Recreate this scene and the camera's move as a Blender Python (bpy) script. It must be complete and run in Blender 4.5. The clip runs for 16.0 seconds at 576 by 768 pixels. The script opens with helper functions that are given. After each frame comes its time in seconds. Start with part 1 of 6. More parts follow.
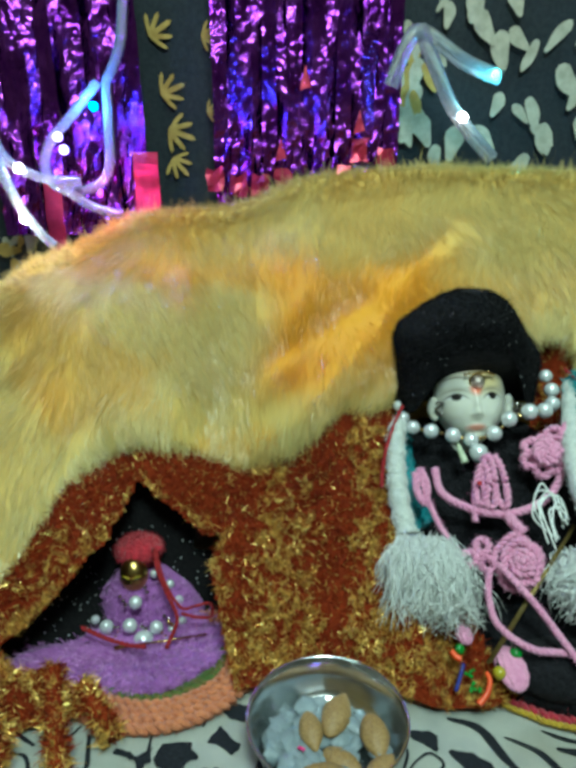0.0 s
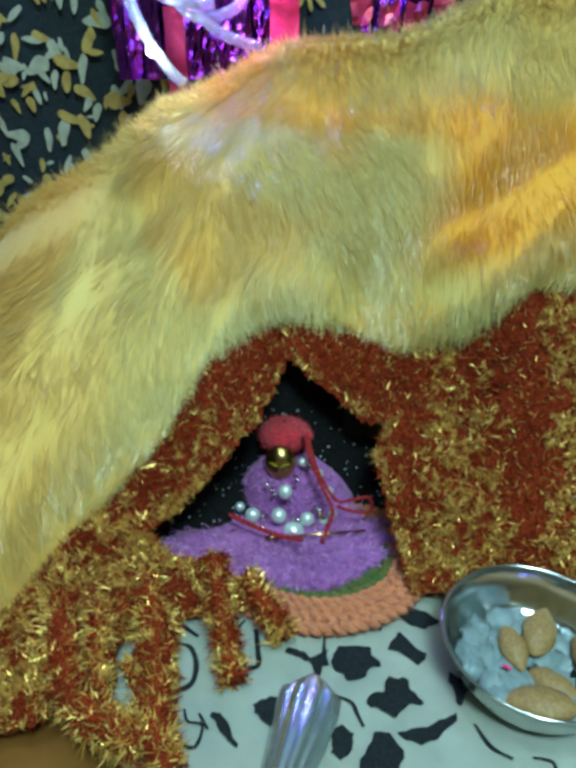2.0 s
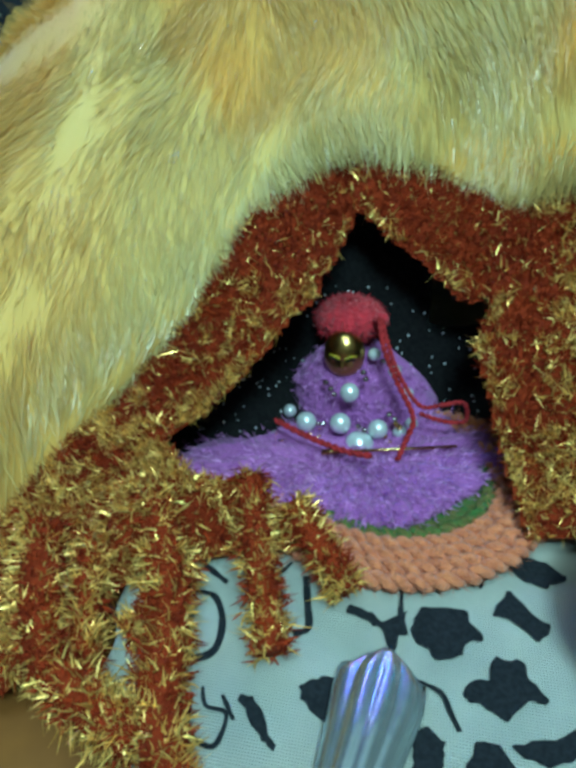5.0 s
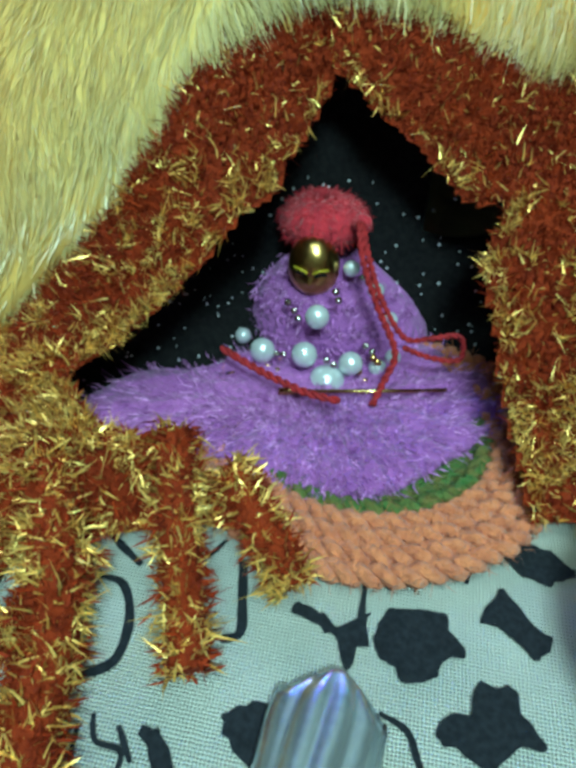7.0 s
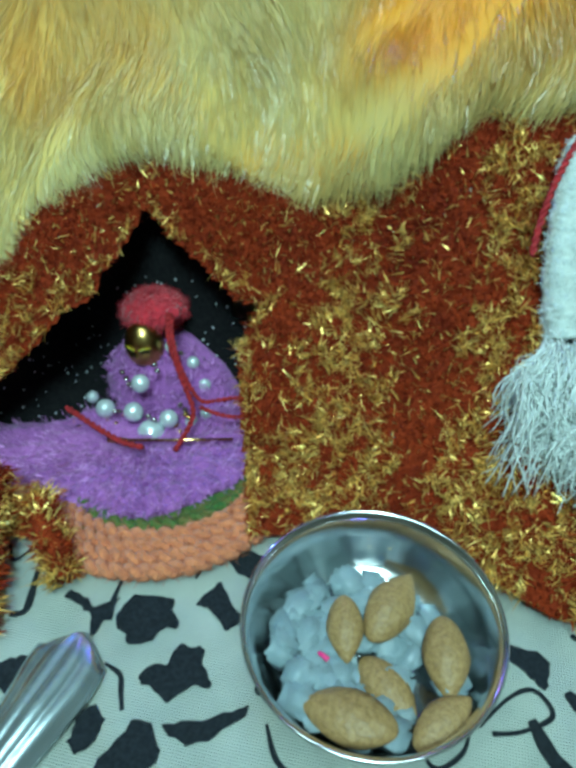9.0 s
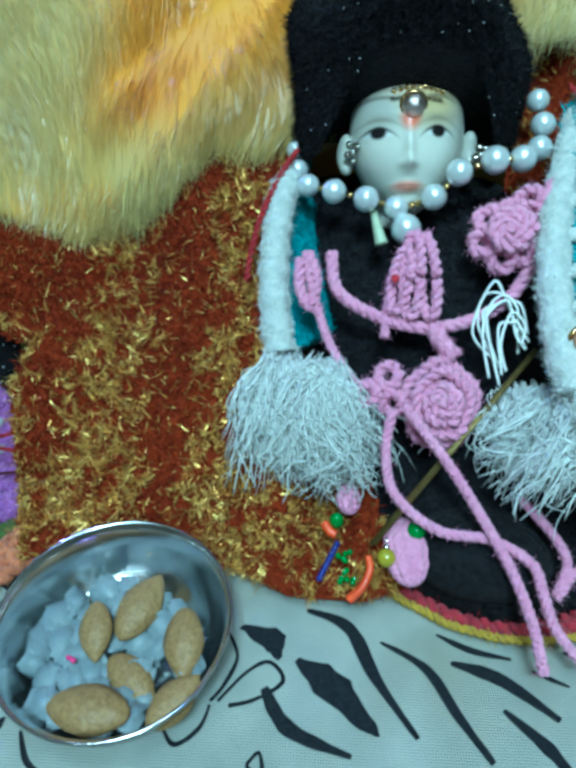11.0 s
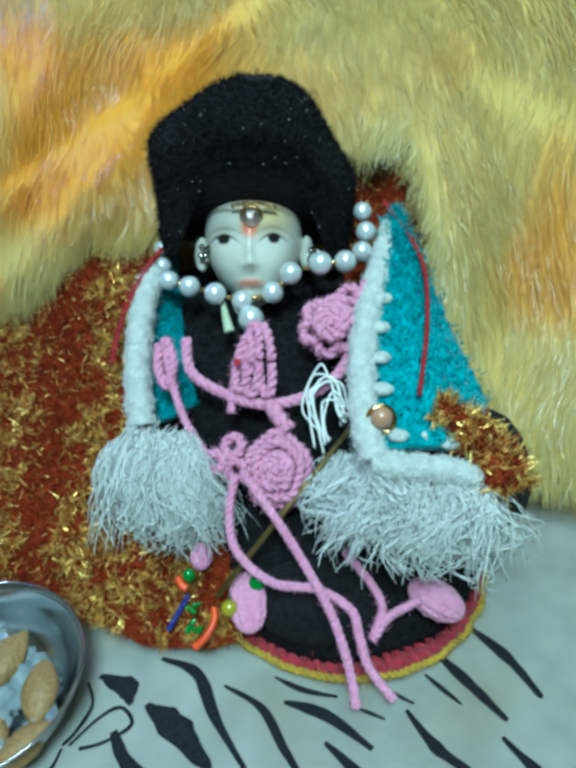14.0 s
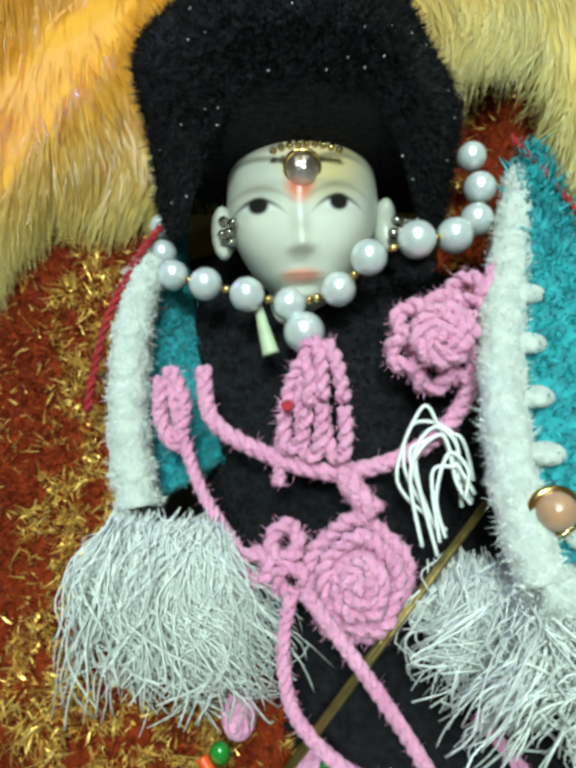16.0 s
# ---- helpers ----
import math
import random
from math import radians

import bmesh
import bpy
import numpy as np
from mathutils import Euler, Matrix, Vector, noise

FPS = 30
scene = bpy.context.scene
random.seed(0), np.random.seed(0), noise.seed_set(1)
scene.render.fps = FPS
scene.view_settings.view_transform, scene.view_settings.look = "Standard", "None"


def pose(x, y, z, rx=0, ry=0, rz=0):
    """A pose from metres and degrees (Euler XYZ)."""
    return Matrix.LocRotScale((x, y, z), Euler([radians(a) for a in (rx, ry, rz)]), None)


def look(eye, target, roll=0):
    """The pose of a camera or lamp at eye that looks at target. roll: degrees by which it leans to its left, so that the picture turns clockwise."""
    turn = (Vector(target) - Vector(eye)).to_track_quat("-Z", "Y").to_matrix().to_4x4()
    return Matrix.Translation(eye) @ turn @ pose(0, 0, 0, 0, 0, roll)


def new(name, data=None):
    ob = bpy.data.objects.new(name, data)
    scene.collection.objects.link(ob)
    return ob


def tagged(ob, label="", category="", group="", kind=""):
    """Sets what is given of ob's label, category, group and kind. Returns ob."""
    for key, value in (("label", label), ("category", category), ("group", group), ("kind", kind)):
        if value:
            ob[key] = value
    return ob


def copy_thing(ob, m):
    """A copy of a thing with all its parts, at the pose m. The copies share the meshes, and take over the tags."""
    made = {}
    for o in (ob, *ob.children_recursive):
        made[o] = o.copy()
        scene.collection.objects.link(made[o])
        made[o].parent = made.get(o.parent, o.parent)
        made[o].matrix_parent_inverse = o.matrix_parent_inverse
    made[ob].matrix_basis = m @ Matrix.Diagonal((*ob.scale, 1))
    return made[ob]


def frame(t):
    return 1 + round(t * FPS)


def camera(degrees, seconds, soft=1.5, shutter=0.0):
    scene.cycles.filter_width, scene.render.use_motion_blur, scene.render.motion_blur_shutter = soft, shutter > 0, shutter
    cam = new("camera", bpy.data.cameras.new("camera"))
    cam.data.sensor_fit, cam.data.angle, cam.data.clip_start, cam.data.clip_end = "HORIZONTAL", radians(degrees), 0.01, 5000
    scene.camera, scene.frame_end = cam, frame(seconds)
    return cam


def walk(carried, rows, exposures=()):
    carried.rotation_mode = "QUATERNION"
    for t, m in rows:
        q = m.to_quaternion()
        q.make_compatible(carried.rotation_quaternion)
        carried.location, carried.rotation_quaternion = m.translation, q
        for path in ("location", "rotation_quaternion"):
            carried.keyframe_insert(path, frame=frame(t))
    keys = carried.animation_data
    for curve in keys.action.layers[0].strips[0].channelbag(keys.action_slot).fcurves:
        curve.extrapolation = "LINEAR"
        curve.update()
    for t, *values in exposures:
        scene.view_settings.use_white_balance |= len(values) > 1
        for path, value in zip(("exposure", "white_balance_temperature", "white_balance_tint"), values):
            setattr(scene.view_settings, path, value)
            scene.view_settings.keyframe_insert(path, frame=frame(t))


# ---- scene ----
cam = camera(48.5, 16.0, soft=4.6)
METRES, EYE, TILT, LEAN, TURN = 0.5, 0.2226, -20.0, 0.0, 0.0
ROWS = [
    (0.0, 0.0, 0.0, 0.0, 0.0, 0.0, -0.0),
    (0.5, -0.0163, 0.0085, -0.0037, 2.1, -2.76, -0.77),
    (1.0, -0.0455, 0.0156, -0.0064, 5.13, -4.28, -1.41),
    (1.5, -0.0828, 0.0424, -0.0069, 5.89, -5.63, -1.37),
    (2.0, -0.1033, 0.0854, -0.0281, 5.52, -9.34, -1.77),
    (2.5, -0.1241, 0.1062, -0.0408, 8.05, -10.21, -2.35),
    (3.0, -0.1397, 0.1212, -0.0529, 10.42, -11.85, -2.46),
    (3.5, -0.1394, 0.1346, -0.061, 11.38, -12.64, -1.93),
    (4.0, -0.13, 0.1626, -0.0803, 11.72, -15.83, -1.79),
    (4.5, -0.1199, 0.1931, -0.0813, 11.31, -16.58, -1.3),
    (7.0, -0.1176, 0.3178, -0.0992, 10.57, -26.49, -3.91),
    (7.5, -0.0795, 0.3136, -0.0927, 12.7, -26.76, -4.54),
    (8.0, -0.0523, 0.2912, -0.0789, 15.04, -26.77, -4.72),
    (8.5, -0.0284, 0.2646, -0.0629, 16.29, -24.75, -4.29),
    (9.0, 0.0286, 0.2473, -0.04, 11.88, -22.33, -3.16),
    (9.5, 0.0775, 0.2415, -0.0353, 8.41, -21.7, -2.02),
    (12.0, 0.1378, 0.1929, -0.01, 0.77, -17.74, -0.76),
    (12.5, 0.1476, 0.1751, -0.0031, 0.28, -16.79, -0.59),
    (13.0, 0.1719, 0.1655, -0.0031, -1.3, -16.54, -0.41),
    (13.5, 0.1929, 0.1602, -0.0004, -2.62, -15.91, -0.59),
    (14.0, 0.1999, 0.1728, 0.0075, -1.2, -15.2, -1.47),
    (14.5, 0.2097, 0.2176, 0.0013, -1.12, -17.68, -0.76),
    (15.0, 0.1981, 0.2558, -0.0027, -1.14, -18.51, -0.2),
    (15.5, 0.1851, 0.2934, -0.0003, -0.82, -16.25, 0.62),
    (16.0, 0.1763, 0.341, -0.0085, -0.42, -16.45, 0.52),
]
walk(cam, [(t, pose(0, 0, EYE, TILT, LEAN, TURN) @ pose(METRES * x, METRES * y, METRES * z, 90 + pitch, roll, yaw)) for t, x, y, z, yaw, pitch, roll in ROWS],
     exposures=[(0.0, -0.3, 6300, 0), (0.5, -0.3, 6000, -6), (1.5, -0.25, 5800, -6), (2.5, -0.2, 5100, -12), (3.5, -0.28, 4900, -14), (4.5, -0.25, 5000, -10), (7.0, 0.05, 5500, -10),
                (8.5, -0.05, 5500, -10), (9.5, -0.1, 5100, -9), (12.5, -0.24, 4800, -2), (13.0, -0.27, 4850, -2), (14.0, -0.15, 5300, 0), (15.0, 0.0, 5900, 2), (16.0, 0.10, 6600, 8)])

# ---- light ----
world = bpy.data.worlds.new("world")
scene.world = world
world.use_nodes = True
world.node_tree.nodes["Background"].inputs[0].default_value = (0.5, 0.55, 0.6, 1)
world.node_tree.nodes["Background"].inputs[1].default_value = 0.1


def lamp(name, kind, place, aim, watts, colour, size):
    data = bpy.data.lights.new(name, kind)
    data.energy, data.color = watts, colour
    if kind == "AREA":
        data.shape, data.size, data.size_y = "RECTANGLE", size[0], size[1]
    else:
        data.shadow_soft_size = size
    ob = new(name, data)
    ob.matrix_world = look(place, aim)
    return ob


# Fixed lamp standing in for an unseen light near the camera.
lamp("key_lamp", "AREA", (0.06, -0.12, 0.62), (0.03, 0.27, 0.05), 4.6, (0.78, 1.0, 0.95), (0.16, 0.10))
# Added fill light for the closed room; no such lamp is seen.
lamp("room_fill_lamp", "AREA", (0.0, 0.0, 1.45), (0.0, 0.3, 0.0), 9.0, (0.82, 1.0, 0.94), (0.9, 0.12))
lamp("led_blue", "POINT", (-0.117, 0.41, 0.250), (0, 0, 0), 0.45, (0.05, 0.22, 1.0), 0.004)
lamp("led_white", "POINT", (-0.158, 0.392, 0.186), (0, 0, 0), 0.10, (1.0, 0.9, 0.8), 0.003)
lamp("led_violet", "POINT", (-0.135, 0.405, 0.222), (0, 0, 0), 0.12, (0.35, 0.2, 1.0), 0.004)
lamp("led_pink", "POINT", (-0.108, 0.405, 0.200), (0, 0, 0), 0.05, (1.0, 0.15, 0.8), 0.004)
lamp("led_green", "POINT", (0.128, 0.435, 0.262), (0, 0, 0), 0.12, (0.1, 0.7, 1.0), 0.003)


# ---- materials ----
def nodes_of(name):
    m = bpy.data.materials.new(name)
    m.use_nodes = True
    return m, m.node_tree.nodes, m.node_tree.links, m.node_tree.nodes["Principled BSDF"]


def setv(node, **kw):
    for k, v in kw.items():
        node.inputs[k.replace("_", " ")].default_value = v
    return node


def mat(name, a, b=None, scale=300.0, rough=0.7, metal=0.0, bump=0.0, bscale=None, sheen=0.0, island=0.0, spec=0.5, trans=0.0, sss=0.0, detail=4.0, big=0.0, coat=0.0):
    """Two colours mixed by noise at a fine and a broad scale, with bump and a random shift for each loose piece."""
    m, n, l, p = nodes_of(name)
    b = b or tuple(c * 0.6 for c in a)
    tc = n.new("ShaderNodeTexCoord")
    tex = setv(n.new("ShaderNodeTexNoise"), Scale=scale, Detail=detail)
    l.new(tc.outputs["Object"], tex.inputs["Vector"])
    ramp = n.new("ShaderNodeMapRange")
    setv(ramp, From_Min=0.35, From_Max=0.65)
    l.new(tex.outputs["Fac"], ramp.inputs["Value"])
    fac = ramp.outputs["Result"]
    if big:
        t2 = setv(n.new("ShaderNodeTexNoise"), Scale=big, Detail=2.0)
        l.new(tc.outputs["Object"], t2.inputs["Vector"])
        r2 = setv(n.new("ShaderNodeMapRange"), From_Min=0.3, From_Max=0.7)
        l.new(t2.outputs["Fac"], r2.inputs["Value"])
        av = n.new("ShaderNodeMath")
        av.operation = "MULTIPLY_ADD"
        av.inputs[1].default_value = 0.5
        l.new(r2.outputs["Result"], av.inputs[0])
        hf = n.new("ShaderNodeMath")
        hf.operation = "MULTIPLY"
        hf.inputs[1].default_value = 0.5
        l.new(fac, hf.inputs[0])
        l.new(hf.outputs[0], av.inputs[2])
        fac = av.outputs[0]
    mix = n.new("ShaderNodeMix")
    mix.data_type = "RGBA"
    mix.inputs["A"].default_value, mix.inputs["B"].default_value = (*a, 1), (*b, 1)
    l.new(fac, mix.inputs["Factor"])
    out = mix.outputs["Result"]
    if island:
        geo = n.new("ShaderNodeNewGeometry")
        hsv = n.new("ShaderNodeHueSaturation")
        rr = setv(n.new("ShaderNodeMapRange"), To_Min=1 - island, To_Max=1 + island)
        l.new(geo.outputs["Random Per Island"], rr.inputs["Value"])
        l.new(rr.outputs["Result"], hsv.inputs["Value"])
        l.new(out, hsv.inputs["Color"])
        out = hsv.outputs["Color"]
    l.new(out, p.inputs["Base Color"])
    setv(p, Roughness=rough, Metallic=metal)
    p.inputs["Specular IOR Level"].default_value = spec
    p.inputs["Sheen Weight"].default_value = sheen
    p.inputs["Transmission Weight"].default_value = trans
    p.inputs["Coat Weight"].default_value = coat
    if sss:
        p.inputs["Subsurface Weight"].default_value = sss
        p.inputs["Subsurface Radius"].default_value = (0.004, 0.003, 0.002)
        p.inputs["Subsurface Scale"].default_value = 1.0
    if bump:
        bt = setv(n.new("ShaderNodeTexNoise"), Scale=bscale or scale * 2, Detail=3.0)
        l.new(tc.outputs["Object"], bt.inputs["Vector"])
        bn = setv(n.new("ShaderNodeBump"), Strength=bump, Distance=0.002)
        l.new(bt.outputs["Fac"], bn.inputs["Height"])
        l.new(bn.outputs["Normal"], p.inputs["Normal"])
    return m


def dyed(name, low, high, rough=0.55, island=0.2, sheen=0.2, thin=0.0):
    """Pile that goes from one dye to another by the mesh's own dye value."""
    m, n, l, p = nodes_of(name)
    at = n.new("ShaderNodeAttribute")
    at.attribute_name = "dye"
    mix = n.new("ShaderNodeMix")
    mix.data_type = "RGBA"
    mix.inputs["A"].default_value, mix.inputs["B"].default_value = (*low, 1), (*high, 1)
    l.new(at.outputs["Fac"], mix.inputs["Factor"])
    geo = n.new("ShaderNodeNewGeometry")
    hsv = n.new("ShaderNodeHueSaturation")
    rr = setv(n.new("ShaderNodeMapRange"), To_Min=1 - island, To_Max=1 + island)
    l.new(geo.outputs["Random Per Island"], rr.inputs["Value"])
    l.new(rr.outputs["Result"], hsv.inputs["Value"])
    l.new(mix.outputs["Result"], hsv.inputs["Color"])
    l.new(hsv.outputs["Color"], p.inputs["Base Color"])
    setv(p, Roughness=rough)
    p.inputs["Sheen Weight"].default_value = sheen
    if thin:
        tr = n.new("ShaderNodeBsdfTranslucent")
        l.new(hsv.outputs["Color"], tr.inputs["Color"])
        ms = n.new("ShaderNodeMixShader")
        ms.inputs[0].default_value = thin
        l.new(p.outputs[0], ms.inputs[1])
        l.new(tr.outputs[0], ms.inputs[2])
        l.new(ms.outputs[0], n["Material Output"].inputs["Surface"])
    return m


def weave(name, a, b, size=460.0):
    m, n, l, p = nodes_of(name)
    tc = n.new("ShaderNodeTexCoord")
    w1 = setv(n.new("ShaderNodeTexWave"), Scale=size, Distortion=1.2, Detail=1.0)
    w2 = setv(n.new("ShaderNodeTexWave"), Scale=size, Distortion=1.2, Detail=1.0)
    w2.bands_direction = "Y"
    nz = setv(n.new("ShaderNodeTexNoise"), Scale=60.0, Detail=5.0)
    for t in (w1, w2, nz):
        l.new(tc.outputs["Object"], t.inputs["Vector"])
    mul = n.new("ShaderNodeMath")
    mul.operation = "MULTIPLY"
    l.new(w1.outputs["Fac"], mul.inputs[0])
    l.new(w2.outputs["Fac"], mul.inputs[1])
    add = n.new("ShaderNodeMath")
    add.operation = "MULTIPLY_ADD"
    add.inputs[1].default_value = 0.6
    l.new(mul.outputs[0], add.inputs[0])
    rr = setv(n.new("ShaderNodeMapRange"), From_Min=0.3, From_Max=0.7, To_Max=0.5)
    l.new(nz.outputs["Fac"], rr.inputs["Value"])
    l.new(rr.outputs["Result"], add.inputs[2])
    mix = n.new("ShaderNodeMix")
    mix.data_type = "RGBA"
    mix.inputs["A"].default_value, mix.inputs["B"].default_value = (*a, 1), (*b, 1)
    l.new(add.outputs[0], mix.inputs["Factor"])
    st = setv(n.new("ShaderNodeTexNoise"), Scale=22.0, Detail=3.0)
    l.new(tc.outputs["Object"], st.inputs["Vector"])
    sr = setv(n.new("ShaderNodeMapRange"), From_Min=0.48, From_Max=0.72, To_Max=0.55)
    l.new(st.outputs["Fac"], sr.inputs["Value"])
    stain = n.new("ShaderNodeMix")
    stain.data_type = "RGBA"
    stain.inputs["B"].default_value = (0.46, 0.43, 0.30, 1)
    l.new(sr.outputs["Result"], stain.inputs["Factor"])
    l.new(mix.outputs["Result"], stain.inputs["A"])
    l.new(stain.outputs["Result"], p.inputs["Base Color"])
    bn = setv(n.new("ShaderNodeBump"), Strength=1.0, Distance=0.0009)
    l.new(mul.outputs[0], bn.inputs["Height"])
    l.new(bn.outputs["Normal"], p.inputs["Normal"])
    setv(p, Roughness=0.9)
    return m


def glow(name, colour, strength):
    m, n, l, p = nodes_of(name)
    setv(p, Base_Color=(*colour, 1))
    p.inputs["Emission Color"].default_value = (*colour, 1)
    p.inputs["Emission Strength"].default_value = strength
    return m


M_CLOTH = weave("cotton_cloth", (0.75, 0.78, 0.70), (0.40, 0.45, 0.42))
M_INK = mat("black_print", (0.008, 0.010, 0.013), (0.018, 0.021, 0.026), 900, 0.9, spec=0.2)
M_FUR = dyed("fur_pile", (0.68, 0.60, 0.25), (0.82, 0.40, 0.02), 0.26, 0.12, 0.1, 0.30)
M_FURBASE = dyed("fur_base", (0.66, 0.55, 0.17), (0.80, 0.37, 0.02), 0.7, 0.0, 0.3)
M_RUST = mat("rust_velvet", (0.27, 0.034, 0.005), (0.15, 0.016, 0.003), 500, 0.9, spec=0.2, bump=0.6, big=50)
M_RUSTPILE = mat("rust_pile", (0.29, 0.034, 0.004), (0.16, 0.015, 0.003), 200, 0.8, island=0.35, spec=0.2)
M_GOLD = mat("gold_tinsel", (0.95, 0.66, 0.18), (0.66, 0.37, 0.07), 300, 0.38, metal=0.5, island=0.45)
M_BLACKVEL = mat("black_velvet", (0.006, 0.006, 0.007), (0.012, 0.012, 0.012), 600, 0.95, sheen=0.03, bump=0.4, spec=0.1)
M_BLACKKNIT = mat("black_wool", (0.006, 0.006, 0.008), (0.014, 0.014, 0.017), 500, 0.9, sheen=0.03, bump=0.9, bscale=700, spec=0.15)
M_BLACKHAIR = mat("black_wool_fuzz", (0.004, 0.004, 0.005), (0.009, 0.009, 0.010), 300, 0.8, island=0.4, spec=0.15)
M_GLITTER = mat("silver_glitter", (0.9, 0.95, 0.97), (0.8, 0.85, 0.88), 300, 0.2, metal=0.3)
M_PURPLE = mat("purple_wool", (0.43, 0.15, 0.48), (0.24, 0.07, 0.31), 420, 0.8, sheen=0.15, bump=1.0, bscale=500, big=60)
M_PURPLEPILE = mat("purple_wool_fuzz", (0.66, 0.33, 0.70), (0.38, 0.13, 0.45), 300, 0.6, island=0.4)
M_ORANGE = mat("orange_wool", (0.72, 0.25, 0.10), (0.52, 0.15, 0.06), 350, 0.8, sheen=0.2, bump=0.9, bscale=900)
M_GREENW = mat("green_wool", (0.06, 0.16, 0.03), (0.16, 0.14, 0.03), 300, 0.8, bump=0.9, bscale=900)
M_REDW = mat("red_wool", (0.58, 0.02, 0.04), (0.38, 0.01, 0.03), 400, 0.8, sheen=0.2, bump=1.0, bscale=600)
M_REDCORD = mat("red_thread", (0.40, 0.015, 0.02), (0.26, 0.01, 0.015), 500, 0.75, bump=0.5)
M_CRIMSON = mat("crimson_wool", (0.50, 0.02, 0.045), (0.32, 0.012, 0.03), 350, 0.8, sheen=0.15, bump=0.9, bscale=900)
M_YELLOWW = mat("yellow_wool", (0.62, 0.42, 0.02), (0.45, 0.28, 0.02), 350, 0.8, sheen=0.15, bump=0.9, bscale=900)
M_BRASS = mat("brass", (0.55, 0.38, 0.12), (0.40, 0.26, 0.08), 300, 0.28, metal=1.0, bump=0.05)
M_PEARL = mat("pearl", (0.72, 0.77, 0.78), (0.62, 0.67, 0.69), 120, 0.24, metal=0.35, coat=0.7, spec=0.7, island=0.08)
M_SILVER = mat("silver_bead", (0.62, 0.60, 0.56), (0.5, 0.48, 0.44), 300, 0.12, metal=1.0)
M_GOLDBEAD = mat("gold_bead", (0.75, 0.52, 0.20), (0.6, 0.4, 0.15), 300, 0.18, metal=1.0)
M_PINK = mat("pink_wool", (0.88, 0.40, 0.61), (0.74, 0.27, 0.48), 420, 0.75, sheen=0.3, bump=0.8, bscale=900, big=70)
M_WHITEW = mat("white_wool", (0.60, 0.63, 0.59), (0.46, 0.50, 0.48), 420, 0.8, sheen=0.3, bump=0.7, bscale=420)
M_WHITEY = mat("white_yarn", (0.84, 0.87, 0.84), (0.72, 0.76, 0.74), 500, 0.35, island=0.18, sheen=0.2)
M_TEAL = mat("teal_wool", (0.015, 0.40, 0.45), (0.01, 0.22, 0.27), 330, 0.75, sheen=0.25, bump=1.0, bscale=420)
M_TEALPILE = mat("teal_wool_fuzz", (0.02, 0.45, 0.50), (0.01, 0.26, 0.30), 300, 0.7, island=0.35)
M_JEWEL = mat("rose_silver", (0.80, 0.70, 0.66), (0.68, 0.56, 0.52), 500, 0.30, metal=1.0, bump=0.5, bscale=700)
M_STEEL = mat("steel", (0.74, 0.75, 0.74), (0.66, 0.67, 0.66), 90, 0.15, metal=1.0)
M_ALUM = mat("brushed_aluminium", (0.62, 0.70, 0.75), (0.54, 0.61, 0.66), 120, 0.27, metal=0.9, bump=0.05)
M_ALMOND = mat("almond_skin", (0.34, 0.215, 0.080), (0.24, 0.145, 0.050), 800, 0.55, bump=0.35, bscale=420)
M_SUGAR = mat("sugar_crystal", (0.54, 0.65, 0.69), (0.44, 0.55, 0.60), 200, 0.18, trans=0.6, spec=0.5, island=0.12, bump=0.2)
M_WOOD = mat("varnished_wood", (0.22, 0.095, 0.018), (0.14, 0.055, 0.012), 40, 0.4, bump=0.1)
M_TABLE = mat("blue_laminate", (0.07, 0.10, 0.13), (0.05, 0.07, 0.10), 60, 0.45)
M_BACK = mat("navy_cloth", (0.010, 0.016, 0.024), (0.018, 0.028, 0.036), 300, 0.85, bump=0.3)
M_LEAFY = mat("printed_leaf_yellow", (0.50, 0.36, 0.10), (0.36, 0.24, 0.06), 160, 0.85)
M_LEAFC = mat("printed_leaf_cream", (0.50, 0.50, 0.40), (0.36, 0.36, 0.28), 160, 0.85)
M_FOIL = mat("purple_foil", (0.32, 0.06, 0.50), (0.16, 0.02, 0.30), 60, 0.16, metal=1.0, bump=1.0, bscale=160)
M_FOILRED = mat("red_foil", (0.55, 0.03, 0.08), (0.35, 0.02, 0.06), 90, 0.3, metal=0.4, bump=0.6, bscale=120)
M_TUBE = mat("clear_plastic", (0.80, 0.84, 0.90), (0.7, 0.75, 0.85), 60, 0.12, trans=0.85, spec=0.6)
M_LBLUE = glow("led_blue_glow", (0.0, 0.30, 1.0), 9.0)
M_LWHITE = glow("led_white_glow", (1.0, 0.93, 0.85), 60.0)
M_LVIO = glow("led_violet_glow", (0.35, 0.35, 1.0), 10.0)
M_LGREEN = glow("led_green_glow", (0.1, 0.9, 0.9), 20.0)
M_WALL = mat("room_paint", (0.62, 0.60, 0.52), (0.55, 0.53, 0.46), 4, 0.85, bump=0.1)
M_GREENB = mat("green_glass_bead", (0.01, 0.25, 0.03), (0.01, 0.18, 0.02), 200, 0.12, coat=0.5)
M_YELLOWB = mat("olive_bead", (0.42, 0.36, 0.02), (0.32, 0.27, 0.02), 200, 0.2, coat=0.4)
M_ORANGEB = mat("orange_band", (0.85, 0.10, 0.02), (0.65, 0.06, 0.01), 200, 0.35)
M_BUTTON = mat("peach_pearl_button", (0.50, 0.28, 0.17), (0.40, 0.22, 0.13), 200, 0.2, coat=0.5)
M_STICK = mat("antique_metal", (0.24, 0.18, 0.06), (0.14, 0.10, 0.03), 200, 0.4, metal=0.7, bump=0.2)
